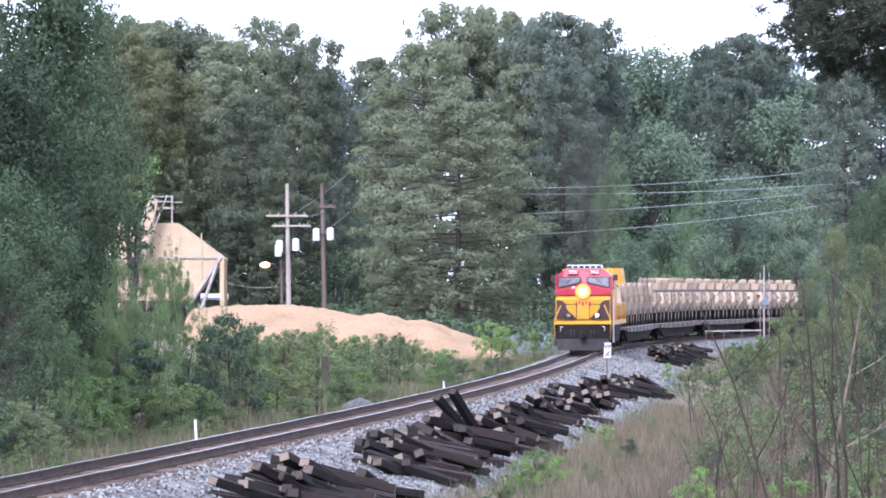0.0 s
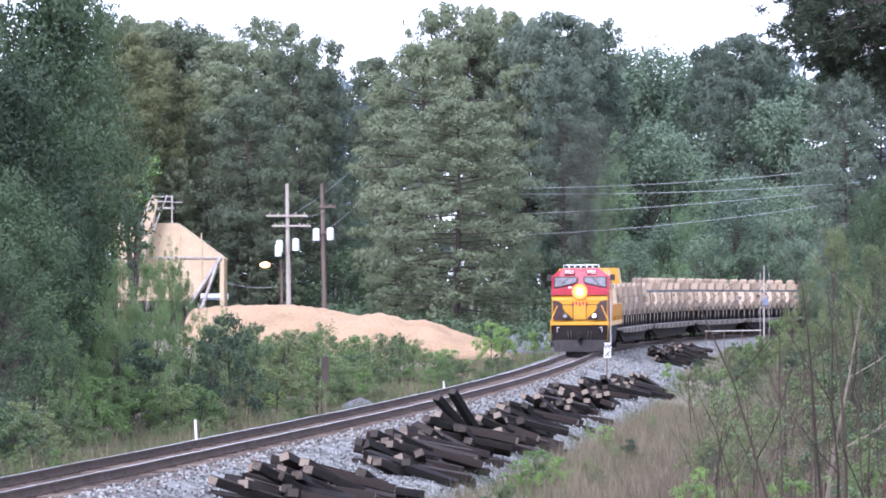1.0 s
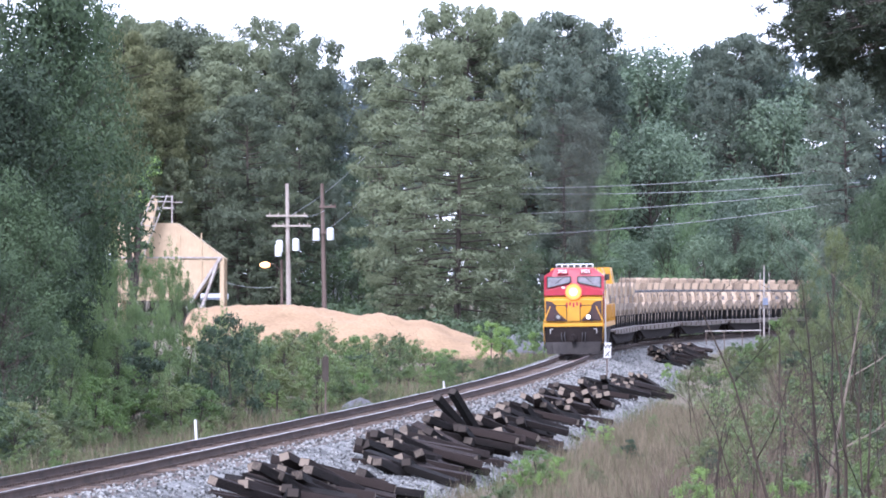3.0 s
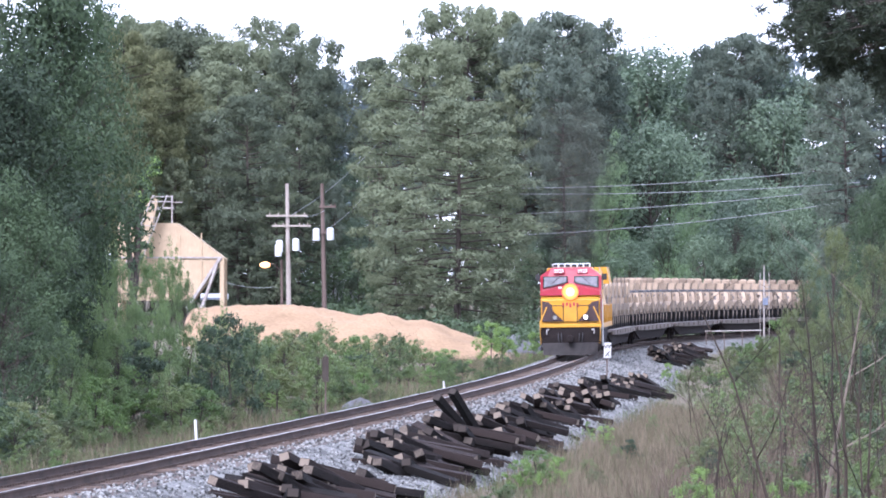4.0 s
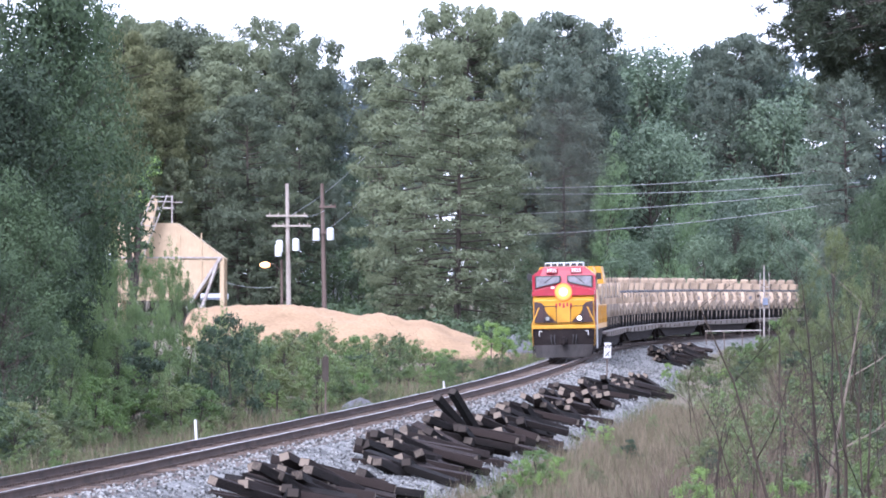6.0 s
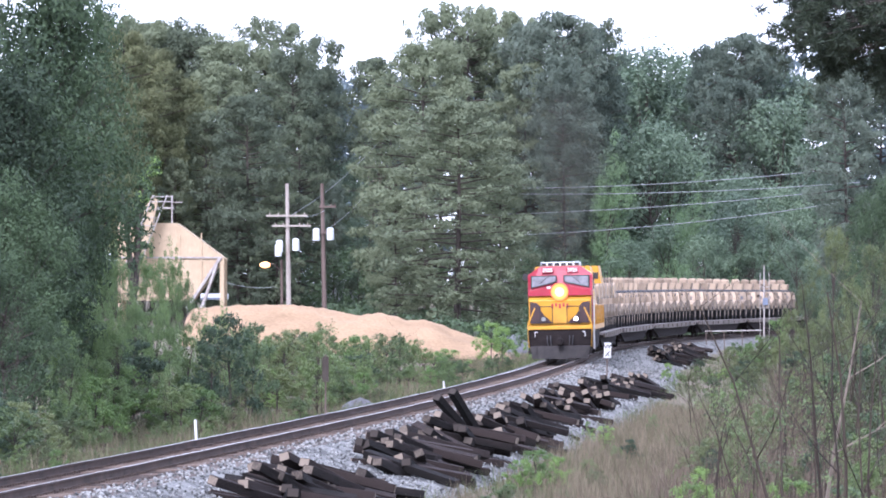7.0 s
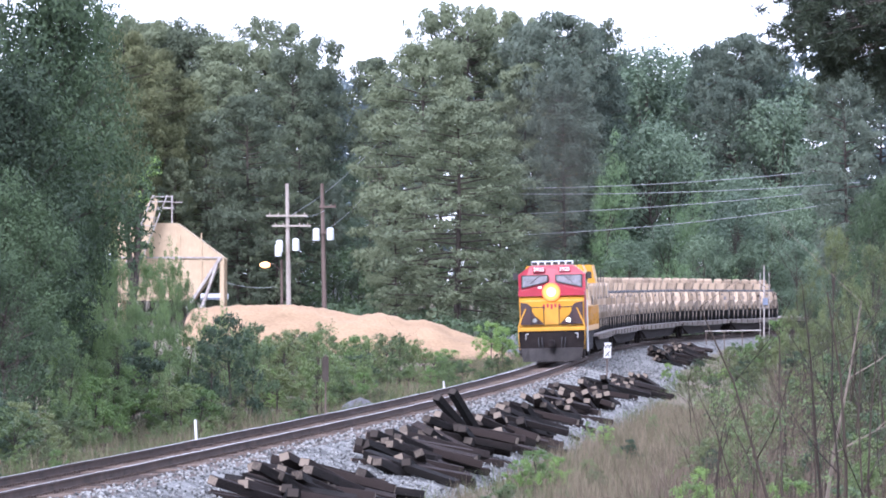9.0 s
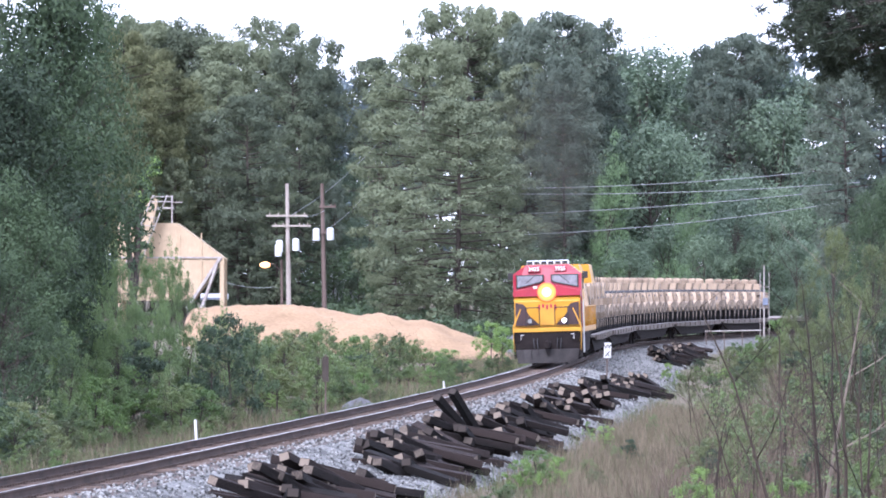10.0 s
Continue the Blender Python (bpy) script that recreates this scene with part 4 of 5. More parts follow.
def build_poles():
    d = 374.0
    z = lambda y: EYE[2] + (513 - y) / 8800 * d
    X = lambda x: (x - 784) / 8800 * d
    for px, foot, top, material, label in ((508, 512, 325, M_POLE, "pale wooden utility pole with two crossarms and transformers"),
                                           (570, 575, 325, M_POLEDARK, "dark wooden utility pole with a pair of transformers")):
        e = empty("utility_pole", label, "utility pole", "power poles in the yard")
        g = hill(X(px), d)
        bm = nb()
        rod(bm, (X(foot), d, g - 0.3), (X(px), d, z(top)), 0.2, 0.13, 10)
        part("shaft", bm, material, e)
        arms = ((382, 34, 0), (400, 32, 8)) if px < 540 else ((366, 14, 10), (412, 14, 0))
        for ay, half, shift in arms:
            bm = nb()
            box(bm, (X(px + shift), d - 0.2, z(ay)), (half * 2 / 22.0, 0.12, 0.14))
            for k in (-0.9, -0.45, 0.45, 0.9):
                rod(bm, (X(px + shift + half * k), d - 0.2, z(ay)), (X(px + shift + half * k), d - 0.2, z(ay) + 0.22), 0.05)
            part("crossarm", bm, M_POLE if px < 540 else M_POLEDARK, e)
        cans = ((495, 437), (493, 444), (524, 434)) if px < 540 else ((560, 416), (585, 415))
        for cx, cy in cans:
            bm = nb()
            rod(bm, (X(cx), d - 0.35, z(cy + 10)), (X(cx), d - 0.35, z(cy - 9)), 0.26, 0.26, 12)
            rod(bm, (X(cx), d - 0.35, z(cy - 9)), (X(cx), d - 0.35, z(cy - 12)), 0.28, 0.12, 12)
            part("transformer", bm, M_CAN, e)
    e = empty("yard_lamp", "lit orange sodium yard lamp on a bent arm", "lamp")
    g = hill(X(498), d)
    bm = nb()
    rod(bm, (X(499), d + 0.6, g - 0.2), (X(498), d + 0.6, z(460)), 0.12, 0.1, 8)
    rod(bm, (X(498), d + 0.6, z(480)), (X(484), d, z(467)), 0.035)
    rod(bm, (X(484), d, z(467)), (X(474), d, z(468)), 0.035)
    part("post", bm, M_POLEDARK, e)
    bm = nb()
    bmesh.ops.create_icosphere(bm, subdivisions=2, radius=0.3, matrix=Matrix.Translation((X(469), d, z(469))) @ Matrix.Diagonal((1.4, 1, 0.8, 1)))
    part("lens", bm, M_SODIUM, e, "glowing orange lens", smooth=True)
    # poles of the line behind the train
    for px, top, dd in ((1333, 362, 455), (673, 238, 430), (654, 288, 440), (1629, 272, 385)):
        e = empty("utility_pole", "plain dark wooden utility pole among the trees", "utility pole", "power poles in the yard")
        xx = (px - 784) / 8800 * dd
        bm = nb()
        rod(bm, (xx, dd, hill(xx, dd) - 0.3), (xx, dd, EYE[2] + (513 - top) / 8800 * dd), 0.17, 0.12, 8)
        part("shaft", bm, M_POLEDARK, e)
        if px in (673, 654):
            zt = EYE[2] + (513 - top) / 8800 * dd
            for drop_z, half in ((2.7, 0.9), (4.0, 0.7)):
                bm = nb()
                box(bm, (xx, dd - 0.2, zt - drop_z), (half * 2, 0.12, 0.13))
                for k in (-0.8, 0.8):
                    rod(bm, (xx + half * k, dd - 0.2, zt - drop_z), (xx + half * k, dd - 0.2, zt - drop_z + 0.25), 0.05)
                part("crossarm", bm, M_POLE, e)
            bm = nb()
            rod(bm, (xx - 0.3, dd - 0.3, zt - 5.6), (xx - 0.3, dd - 0.3, zt - 4.7), 0.22, 0.22, 10)
            part("transformer", bm, M_CAN, e)
    # thin wires between the yard poles
    for p, q, sag in (((400, 500), (490, 508), 0.2), ((508, 385), (672, 250), 0.5), ((540, 385), (575, 372), 0.1), ((570, 412), (655, 335), 0.3)):
        pts = []
        for i in range(9):
            t = i / 8
            pts.append(Vector((X(p[0] + (q[0] - p[0]) * t), d - 0.3 + 50 * t * (q[0] > 600), z(p[1] + (q[1] - p[1]) * t) - sag * 4 * t * (1 - t))))
        if q[0] > 600:
            pts = [Vector((v.x * v.y / d, v.y, EYE[2] + (v.z - EYE[2]) * v.y / d)) for v in pts]
        tagged(tube("power_line", pts, 0.016, M_WIRE), "thin sagging service wire between the yard poles", "power line", "overhead wires")
    # the wires: both ends as bearing and height, and the sag
    for b0, z0, b1, z1, sag in ((9, 20.4, 96, 26.4, 0.6), (7, 19.4, 96, 22.7, 0.5), (5, 15.0, 96, 22.1, 0.5), (8, 10.8, 96, 20.4, 0.7)):
        dd = 385.0
        pts = []
        for i in range(19):
            t = i / 18
            pts.append(Vector(((b0 + (b1 - b0) * t) / 1000 * dd, dd, EYE[2] + (z0 + (z1 - z0) * t) / 1000 * dd - sag * 4 * t * (1 - t))))
        tagged(tube("power_line", pts, 0.024, M_WIRE), "pale sagging overhead power line", "power line", "overhead wires")


def build_signs():
    d = 208.0
    x, g = 0.03307 * d, -0.9
    e = empty("whistle_sign", "white track sign lettered W X on a post", "sign")
    s = d / 8800
    zt = EYE[2] + (513 - 607) * s
    bm = nb()
    box(bm, (x, d, zt - 13 * s), (12.5 * s, 0.02, 27 * s), pose(0, 0, 0, 0, 2, 0))
    plate = part("plate", bm, M_WHITE, e)
    bm = nb()
    rod(bm, (x - 0.05, d + 0.03, g - 0.2), (x, d + 0.03, zt - 0.1), 0.032)
    part("post", bm, M_POLEDARK, e)
    for ch, k in (("W", 7), ("X", 20)):
        cu = bpy.data.curves.new("letter", "FONT")
        cu.body, cu.size, cu.align_x, cu.align_y, cu.extrude = ch, 12.5 * s, "CENTER", "CENTER", 0.004
        cu.offset = 0.006
        o = new("letter", cu)
        o.parent = plate
        o.matrix_basis = pose(x, d - 0.018, zt - k * s, 90, 0, 0)
        cu.materials.append(M_BLACK)
    for bx, dd, top, bot in ((-49.8, 124.5, -26.3, -30.5), (0.1, 194, -18.5, -20.4)):
        e = empty("marker_post", "short white plastic marker post beside the track", "marker post")
        xx = bx * dd / 1000
        bm = nb()
        zt = EYE[2] + top * dd / 1000
        rod(bm, (xx + 0.06, dd, hill(xx, dd) - 0.2), (xx, dd, zt), 0.034, 0.034, 8)
        rod(bm, (xx, dd, zt), (xx, dd, zt + 0.03), 0.034, 0.015, 8)
        part("shaft", bm, M_WHITE, e)
    e = empty("milepost_sign", "dark post with a small weathered plate seen from behind", "sign")
    dd = 155.0
    xx = -23.6 * dd / 1000
    bm = nb()
    rod(bm, (xx, dd, hill(xx, dd) - 0.2), (xx, dd, EYE[2] - 13 * dd / 1000), 0.03)
    part("post", bm, M_POLEDARK, e)
    bm = nb()
    box(bm, (xx, dd - 0.05, EYE[2] - 16 * dd / 1000), (0.2, 0.02, 0.8))
    part("plate", bm, M_BARK, e)


def build_shed():
    """A pale shed glimpsed behind the trunks at the yard's back."""
    e = empty("shed", "pale sheet-metal shed half hidden behind tree trunks", "shed")
    d, x0, x1 = 432.0, -11.4, -7.4
    g = hill((x0 + x1) / 2, d)
    bm = nb()
    prism(bm, [(x0, g - 0.2), (x0, g + 2.6), ((x0 + x1) / 2, g + 3.3), (x1, g + 2.6), (x1, g - 0.2)], d, d + 5, 1)
    part("wall", bm, M_CAN, e)
    bm = nb()
    mid = (x0 + x1) / 2
    prism(bm, [(x0 - 0.25, g + 2.55), (mid, g + 3.42), (x1 + 0.25, g + 2.55), (x1 + 0.25, g + 2.45), (mid, g + 3.3), (x0 - 0.25, g + 2.45)], d - 0.3, d + 5.3, 1)
    part("roof", bm, M_STEEL, e)
    for k in (0.7, 2.0):
        bm = nb()
        box(bm, (x0 + k + 0.35, d - 0.03, g + 1.2), (0.8, 0.06, 1.1))
        part("window", bm, M_GLASS, e)
    # a low white trailer under the hopper
    e = empty("trailer", "low white trailer with a blue stripe behind the hopper", "trailer")
    d = 400.0
    xa, g = (380 - 784) / 8800 * d, hill(-18, d)
    bm = nb()
    box(bm, (xa, d, EYE[2] - 0.55), (2.2, 1.8, 0.5), bevel=0.06)
    part("body", bm, M_CAN, e)
    bm = nb()
    box(bm, (xa, d - 0.91, EYE[2] - 0.7), (2.1, 0.03, 0.16))
    part("stripe", bm, M_BLUE, e, "blue stripe")
    for s in (-0.8, 0.8):
        bm = nb()
        rod(bm, (xa + s, d, g - 0.1), (xa + s, d, EYE[2] - 0.9), 0.1)
        part("leg", bm, M_STEEL, e)


def build_trackside():
    """The signal mast and the pale pipe rail beyond the second tie heap."""
    d = 334.0
    at = lambda x: (x - 784) / 8800 * d
    up = lambda y: EYE[2] + (513 - y) / 8800 * d
    e = empty("signal_mast", "grey signal mast with a relay box and thin aerials", "signal mast")
    x = at(1352)
    g = hill(x, d)
    bm = nb()
    rod(bm, (x, d, g - 0.2), (x, d, up(470)), 0.06, 0.045, 8)
    part("mast", bm, M_STEEL, e)
    for px, top in ((1345, 482), (1361, 482)):
        bm = nb()
        rod(bm, (at(px), d, g - 0.2), (at(px), d, up(top)), 0.028, 0.022, 6)
        part("aerial", bm, M_STEEL, e)
    for y in (508, 545):
        bm = nb()
        rod(bm, (at(1345), d, up(y)), (at(1361), d, up(y)), 0.025)
        part("crossbar", bm, M_STEEL, e)
    bm = nb()
    box(bm, (at(1354), d - 0.15, up(534)), (0.36, 0.26, 0.5), bevel=0.03)
    part("relay_box", bm, M_BLUE, e, "dull blue relay box")
    bm = nb()
    box(bm, (at(1342), d - 0.1, up(524)), (0.2, 0.16, 0.16), bevel=0.03)
    part("signal_head", bm, M_RAIL, e, "rusty red signal head")
    e = empty("pipe_rail", "pale steel pipe rail on short dark posts beside the track", "rail")
    d = 341.0
    bm = nb()
    rod(bm, (at(1238) * d / 334, d, 0.55), (at(1336) * d / 334, d, 0.62), 0.045, 0.045, 8)
    part("bar", bm, M_STEEL, e)
    for k in range(4):
        x = (at(1240) + (at(1334) - at(1240)) * k / 3) * d / 334
        bm = nb()
        rod(bm, (x, d, hill(x, d) - 0.2), (x, d, 0.55), 0.035)
        part("post", bm, M_POLEDARK, e)


far_woods()
build_woods()
ivy_tree()
overhanging_oak()
undergrowth()
build_bushes()
weeds("dry_weeds", "dry brown standing weeds along the bank", M_DRY, 30000, (92, 190, 5.9, 11.5), 0.7, 0.008, 3)
weeds("green_weeds", "green grassy weeds along the bank", M_GRASS, 34000, (75, 330, 5.2, 16), 0.5, 0.012, 4)
weeds("dry_brush", "thin brown leafless brush standing on the bank", M_BRUSH, 15000, (88, 250, 10.2, 17), 1.4, 0.009, 12)
weeds("dry_weeds", "dry brown weeds along the far verge", M_DRY, 14000, (95, 320, -12, -3.6), 0.7, 0.01, 6)
weeds("green_weeds", "green weeds along the far verge", M_GRASS, 26000, (86, 340, -10, -2.9), 0.45, 0.014, 7)
heap("sand_mound", "long low heap of orange tan sand", -6.0, 318, 10.4, 9,
     ((-1.0, -0.96, -0.58, -0.2, 0.08, 0.28, 0.49, 0.63, 0.81, 0.91, 1.0), (1.6, 2.25, 2.65, 2.8, 2.45, 2.5, 2.3, 1.93, 1.6, 1.2, 0.3)), M_SAND, "sand heap", 1)
heap("gravel_mound", "low heap of grey gravel beyond the track", 6.8, 352, 3.6, 4, ((-1, -0.5, 0, 0.5, 1), (0.3, 1.2, 1.6, 1.2, 0.2)), M_GRAVEL, "gravel heap", 4)
heap("gravel_mound", "small heap of grey stones beside the track", -2.95, 178, 0.8, 0.9, ((-1, -0.5, 0, 0.5, 1), (0.1, 0.4, 0.55, 0.4, 0.1)), M_GRAVEL, "gravel heap", 6)
build_hopper()
build_poles()
build_signs()
build_shed()
build_trackside()


# ---- the train: its own y runs back from the front, z up from the rail heads ----
def mirror(bm, fn):
    for s in (-1, 1):
        fn(bm, s)
    return bm


WHEELS = []
CARS = []


def wheelset(parent, y, r=0.5):
    bm = nb()
    for s in (-1, 1):
        rod(bm, (s * 0.7, 0, 0), (s * 0.82, 0, 0), r, r, 18)
    rod(bm, (-0.8, 0, 0), (0.8, 0, 0), 0.09, 0.09, 8)
    for s in (-1, 1):
        box(bm, (s * 0.83, 0, 0), (0.02, r * 1.2, 0.08))
    w = part("wheelset", bm, M_GRIME, parent)
    WHEELS.append((w, y, r))


def bogie(parent, y, axles, gap):
    bm = nb()
    L = gap * (axles - 1) + 0.9
    for s in (-1, 1):
        prism(bm, [(y - L / 2, 0.45), (y - L / 2, 0.7), (y - L / 4, 0.85), (y + L / 4, 0.85), (y + L / 2, 0.7), (y + L / 2, 0.45), (y + L / 4, 0.3), (y - L / 4, 0.3)], s * 0.98 - 0.07, s * 0.98 + 0.07, 0)
        for k in range(axles):
            box(bm, (s * 1.06, y + (k - (axles - 1) / 2) * gap, 0.5), (0.12, 0.34, 0.34), bevel=0.04)
    box(bm, (0, y, 0.7), (1.9, 0.5, 0.25))
    part("bogie", bm, M_GRIME, parent)
    for k in range(axles):
        wheelset(parent, y + (k - (axles - 1) / 2) * gap)


def locomotive():
    e = empty("locomotive", "red and yellow diesel locomotive with its headlight lit", "locomotive")
    CARS.append((e, 0.0, 4.2, 17.8))
    # pilot with plough
    bm = nb()
    prism(bm, [(-1.45, 0.35), (-1.5, 1.5), (1.5, 1.5), (1.45, 0.35)], 0.55, 1.2, 1)
    part("pilot", bm, M_GRIME, e)
    bm = nb()
    n = 8
    lo, hi = [], []
    for i in range(n + 1):
        x = -1.45 + 2.9 * i / n
        bow = 0.35 * (1 - (x / 1.45) ** 2)
        lo.append(bm.verts.new((x * 0.93, 0.28 - bow, 0.1)))
        hi.append(bm.verts.new((x, 0.5 - bow * 0.4, 0.72)))
    for i in range(n):
        bm.faces.new((lo[i], lo[i + 1], hi[i + 1], hi[i]))
    bmesh.ops.solidify(bm, geom=bm.faces[:], thickness=0.04)
    part("snow_plough", bm, M_STEELDARK, e)
    bm = nb()
    box(bm, (0, 0.15, 0.92), (0.3, 0.7, 0.26), bevel=0.05)
    box(bm, (0, -0.12, 0.92), (0.22, 0.3, 0.4), bevel=0.06)
    part("coupler", bm, M_GRIME, e)
    for s in (-1, 1):
        bm = nb()
        for k in range(4):
            box(bm, (s * 1.3, 0.62 + k * 0.02, 0.45 + k * 0.32), (0.44, 0.34, 0.03))
        box(bm, (s * 1.5, 0.62, 0.9), (0.03, 0.36, 1.2))
        part("steps", bm, M_GRIME, e)
        bm = nb()
        pts = [(s * 1.5, 0.5, 0.65), (s * 1.53, 0.5, 1.75), (s * 1.18, 0.55, 2.55)]
        for a, b in zip(pts, pts[1:]):
            rod(bm, a, b, 0.032)
        part("handrail", bm, M_YELLOW, e, "yellow tubular handrail")
        bm = nb()
        rod(bm, (s * 1.2, 0.5, 1.15), (s * 1.2, 0.5, 1.38), 0.018)
        rod(bm, (s * 1.2, 0.5, 1.38), (s * 1.06, 0.5, 1.38), 0.018)
        part("grab_iron", bm, M_WHITE, e)
    # buffer beam
    for x in (-0.62, -0.46, 0.46, 0.62):
        hose = [Vector((x, 0.5, 1.2)), Vector((x, 0.38, 1.05)), Vector((x * 0.96, 0.34, 0.85)), Vector((x * 0.92, 0.38, 0.7))]
        tube("air_hose", hose, 0.028, M_BLACK, e)
    bm = nb()
    box(bm, (0, 0.55, 1.58), (3.06, 0.14, 0.16), bevel=0.015)
    part("beam", bm, M_YELLOW, e)
    bm = nb()
    box(bm, (0, 11.4, 1.5), (3.0, 21.0, 0.3))
    part("underframe", bm, M_GRIME, e)
    # nose with a rounded brow
    bm = nb()
    prism(bm, [(1.15, 1.5), (1.05, 2.95), (1.15, 3.1), (1.75, 3.34), (2.9, 3.34), (2.9, 1.5)], -1.5, 1.5, 0)
    es = [x for x in bm.edges if abs((x.verts[0].co - x.verts[1].co).x) < 0.01 and min(v.co.y for v in x.verts) < 1.2 and max(v.co.z for v in x.verts) > 1.8 or max(v.co.y for v in x.verts) < 1.2]
    bmesh.ops.bevel(bm, geom=es, offset=0.08, segments=2, affect="EDGES")
    nose = part("nose", bm, M_YELLOW, e)
    # dark curved panels on the nose, one at each side
    for s in (-1, 1):
        bm = nb()
        outline = [(s * 1.44, 1.8), (s * 0.35, 1.8), (s * 0.55, 2.0), (s * 0.78, 2.2), (s * 0.92, 2.42), (s * 0.94, 2.62), (s * 1.1, 2.78), (s * 1.44, 2.84)]
        prism(bm, outline, 1.02, 1.09, 1)
        part("panel", bm, M_LOCOBLACK, nose, "dark brown curved panel")
        bm = nb()
        prism(bm, [(1.3, 1.7), (2.9, 1.7), (2.9, 2.9), (1.3, 2.9)], s * 1.5, s * 1.512, 0)
        part("panel", bm, M_LOCOBLACK, nose, "dark brown side panel")
    bm = nb()
    box(bm, (0.0, 1.045, 2.28), (0.62, 0.02, 0.95))
    part("nose_door", bm, M_YELLOW, nose)
    for s in (-0.35, 0.35, -0.95, 0.95):
        bm = nb()
        rod(bm, (s, 0.62, 1.75), (s, 0.62, 2.6), 0.022)
        part("stanchion", bm, M_BLACK, e)
    for a, b in ((-0.95, -0.35), (0.35, 0.95)):
        bm = nb()
        rod(bm, (a, 0.62, 2.6), (b, 0.62, 2.6), 0.022)
        part("rail_bar", bm, M_BLACK, e)
    # railway's initials stand as plain red bars
    for k in range(5):
        bm = nb()
        box(bm, (-0.36 + k * 0.18, 1.03, 2.62 + 0.05 * (k % 2)), (0.1, 0.02, 0.22 - 0.05 * (k % 2)))
        part("emblem_bar", bm, M_RED, nose)
    for s in (-1, 1):
        bm = nb()
        rod(bm, (s * 0.78, 0.55, 2.0), (s * 0.78, 0.85, 2.0), 0.13, 0.13, 14)
        house = part("ditch_light", bm, M_BLACK, e)
        bm = nb()
        rod(bm, (s * 0.78, 0.53, 2.0), (s * 0.78, 0.549, 2.0), 0.1, 0.1, 14)
        part("lens", bm, M_DITCH if s > 0 else M_GLASSDIM, house)
    # cab
    bm = nb()
    prism(bm, [(-1.55, 1.65), (-1.56, 4.12), (-1.0, 4.54), (1.0, 4.54), (1.56, 4.12), (1.55, 1.65)], 1.95, 2.5, 1)
    for v in bm.verts:
        if v.co.y < 2 and v.co.z < 3:
            v.co.z = 3.12
        if v.co.y < 2 and v.co.z > 4:
            v.co.y += 0.1 + 0.25 * (v.co.z > 4.4)
    part("cab_front", bm, M_RED, e)
    bm = nb()
    prism(bm, [(-1.55, 1.65), (-1.56, 4.12), (-1.0, 4.54), (1.0, 4.54), (1.56, 4.12), (1.55, 1.65)], 2.5, 5.2, 1)
    cab = part("cab", bm, M_YELLOW, e)
    # brow: red hood over the nose, split by the headlight
    bm = nb()
    prism(bm, [(-1.52, 3.12), (-1.52, 3.34), (-0.35, 3.62), (0.35, 3.62), (1.52, 3.34), (1.52, 3.12)], 1.02, 2.0, 1)
    part("brow", bm, M_RED, e)
    for s in (-1, 1):
        bm = nb()
        prism(bm, [(s * 1.42, 3.48), (s * 1.42, 4.1), (s * 0.16, 4.1), (s * 0.16, 3.8), (s * 0.3, 3.72)], 1.94, 2.04, 1)
        fr = part("window_frame", bm, M_BLACK, e)
        bm = nb()
        prism(bm, [(s * 1.36, 3.54), (s * 1.36, 4.05), (s * 0.22, 4.05), (s * 0.22, 3.84), (s * 0.34, 3.77)], 1.925, 1.94, 1)
        part("windscreen", bm, M_GLASS, fr)
        bm = nb()
        rod(bm, (s * 0.5, 1.915, 4.12), (s * 1.0, 1.915, 3.7), 0.014)
        part("wiper", bm, M_BLACK, fr)
        bm = nb()
        prism(bm, [(3.0, 3.4), (4.4, 3.4), (4.4, 4.1), (3.0, 4.1)], s * 1.55, s * 1.575, 0)
        sw = part("side_window", bm, M_BLACK, cab)
        bm = nb()
        prism(bm, [(3.12, 3.5), (4.28, 3.5), (4.28, 4.02), (3.12, 4.02)], s * 1.575, s * 1.585, 0)
        part("pane", bm, M_GLASS, sw)
        bm = nb()
        box(bm, (s * 1.7, 2.7, 4.05), (0.26, 0.05, 0.32))
        part("mirror", bm, M_BLACK, cab)
        # number board
        bm = nb()
        box(bm, (s * 0.6, 2.12, 4.35), (0.56, 0.14, 0.24), bevel=0.015)
        board = part("number_board", bm, M_RED, e)
        cu = bpy.data.curves.new("number", "FONT")
        cu.body, cu.size, cu.align_x, cu.align_y, cu.extrude = "3925", 0.25, "CENTER", "CENTER", 0.004
        cu.offset = 0.008
        cu.materials.append(M_WHITE)
        o = new("number", cu)
        o.parent = board
        o.matrix_basis = pose(s * 0.6, 2.04, 4.35, 90, 0, 0)
        # side steps, ladder rails and long side rail
        bm = nb()
        for yy in (3.2, 3.75):
            rod(bm, (s * 1.54, yy, 0.5), (s * 1.54, yy, 2.9), 0.045)
        part("side_rail", bm, M_WHITE, e, "white side handrail")
        bm = nb()
        rod(bm, (s * 1.5, 5.4, 2.6), (s * 1.5, 21.3, 2.6), 0.025)
        for k in range(11):
            rod(bm, (s * 1.5, 5.4 + k * 1.59, 1.6), (s * 1.5, 5.4 + k * 1.59, 2.6), 0.022)
        part("side_handrail", bm, M_YELLOW, e)
        bm = nb()
        box(bm, (s * 1.5, 12, 1.55), (0.04, 19, 0.24))
        part("sill", bm, M_YELLOW, e)
        for k in range(7):
            bm = nb()
            box(bm, (s * 1.0, 7.2 + k * 2.0, 2.7), (0.03, 1.7, 1.5), bevel=0.01)
            part("hood_door", bm, M_YELLOW, e)
    # headlight
    bm = nb()
    box(bm, (0, 1.15, 3.3), (0.72, 0.3, 0.72), bevel=0.12)
    hl = part("headlight", bm, M_RED, e)
    # Glowing disc added to paint the headlight's halo of glare.
    bm = nb()
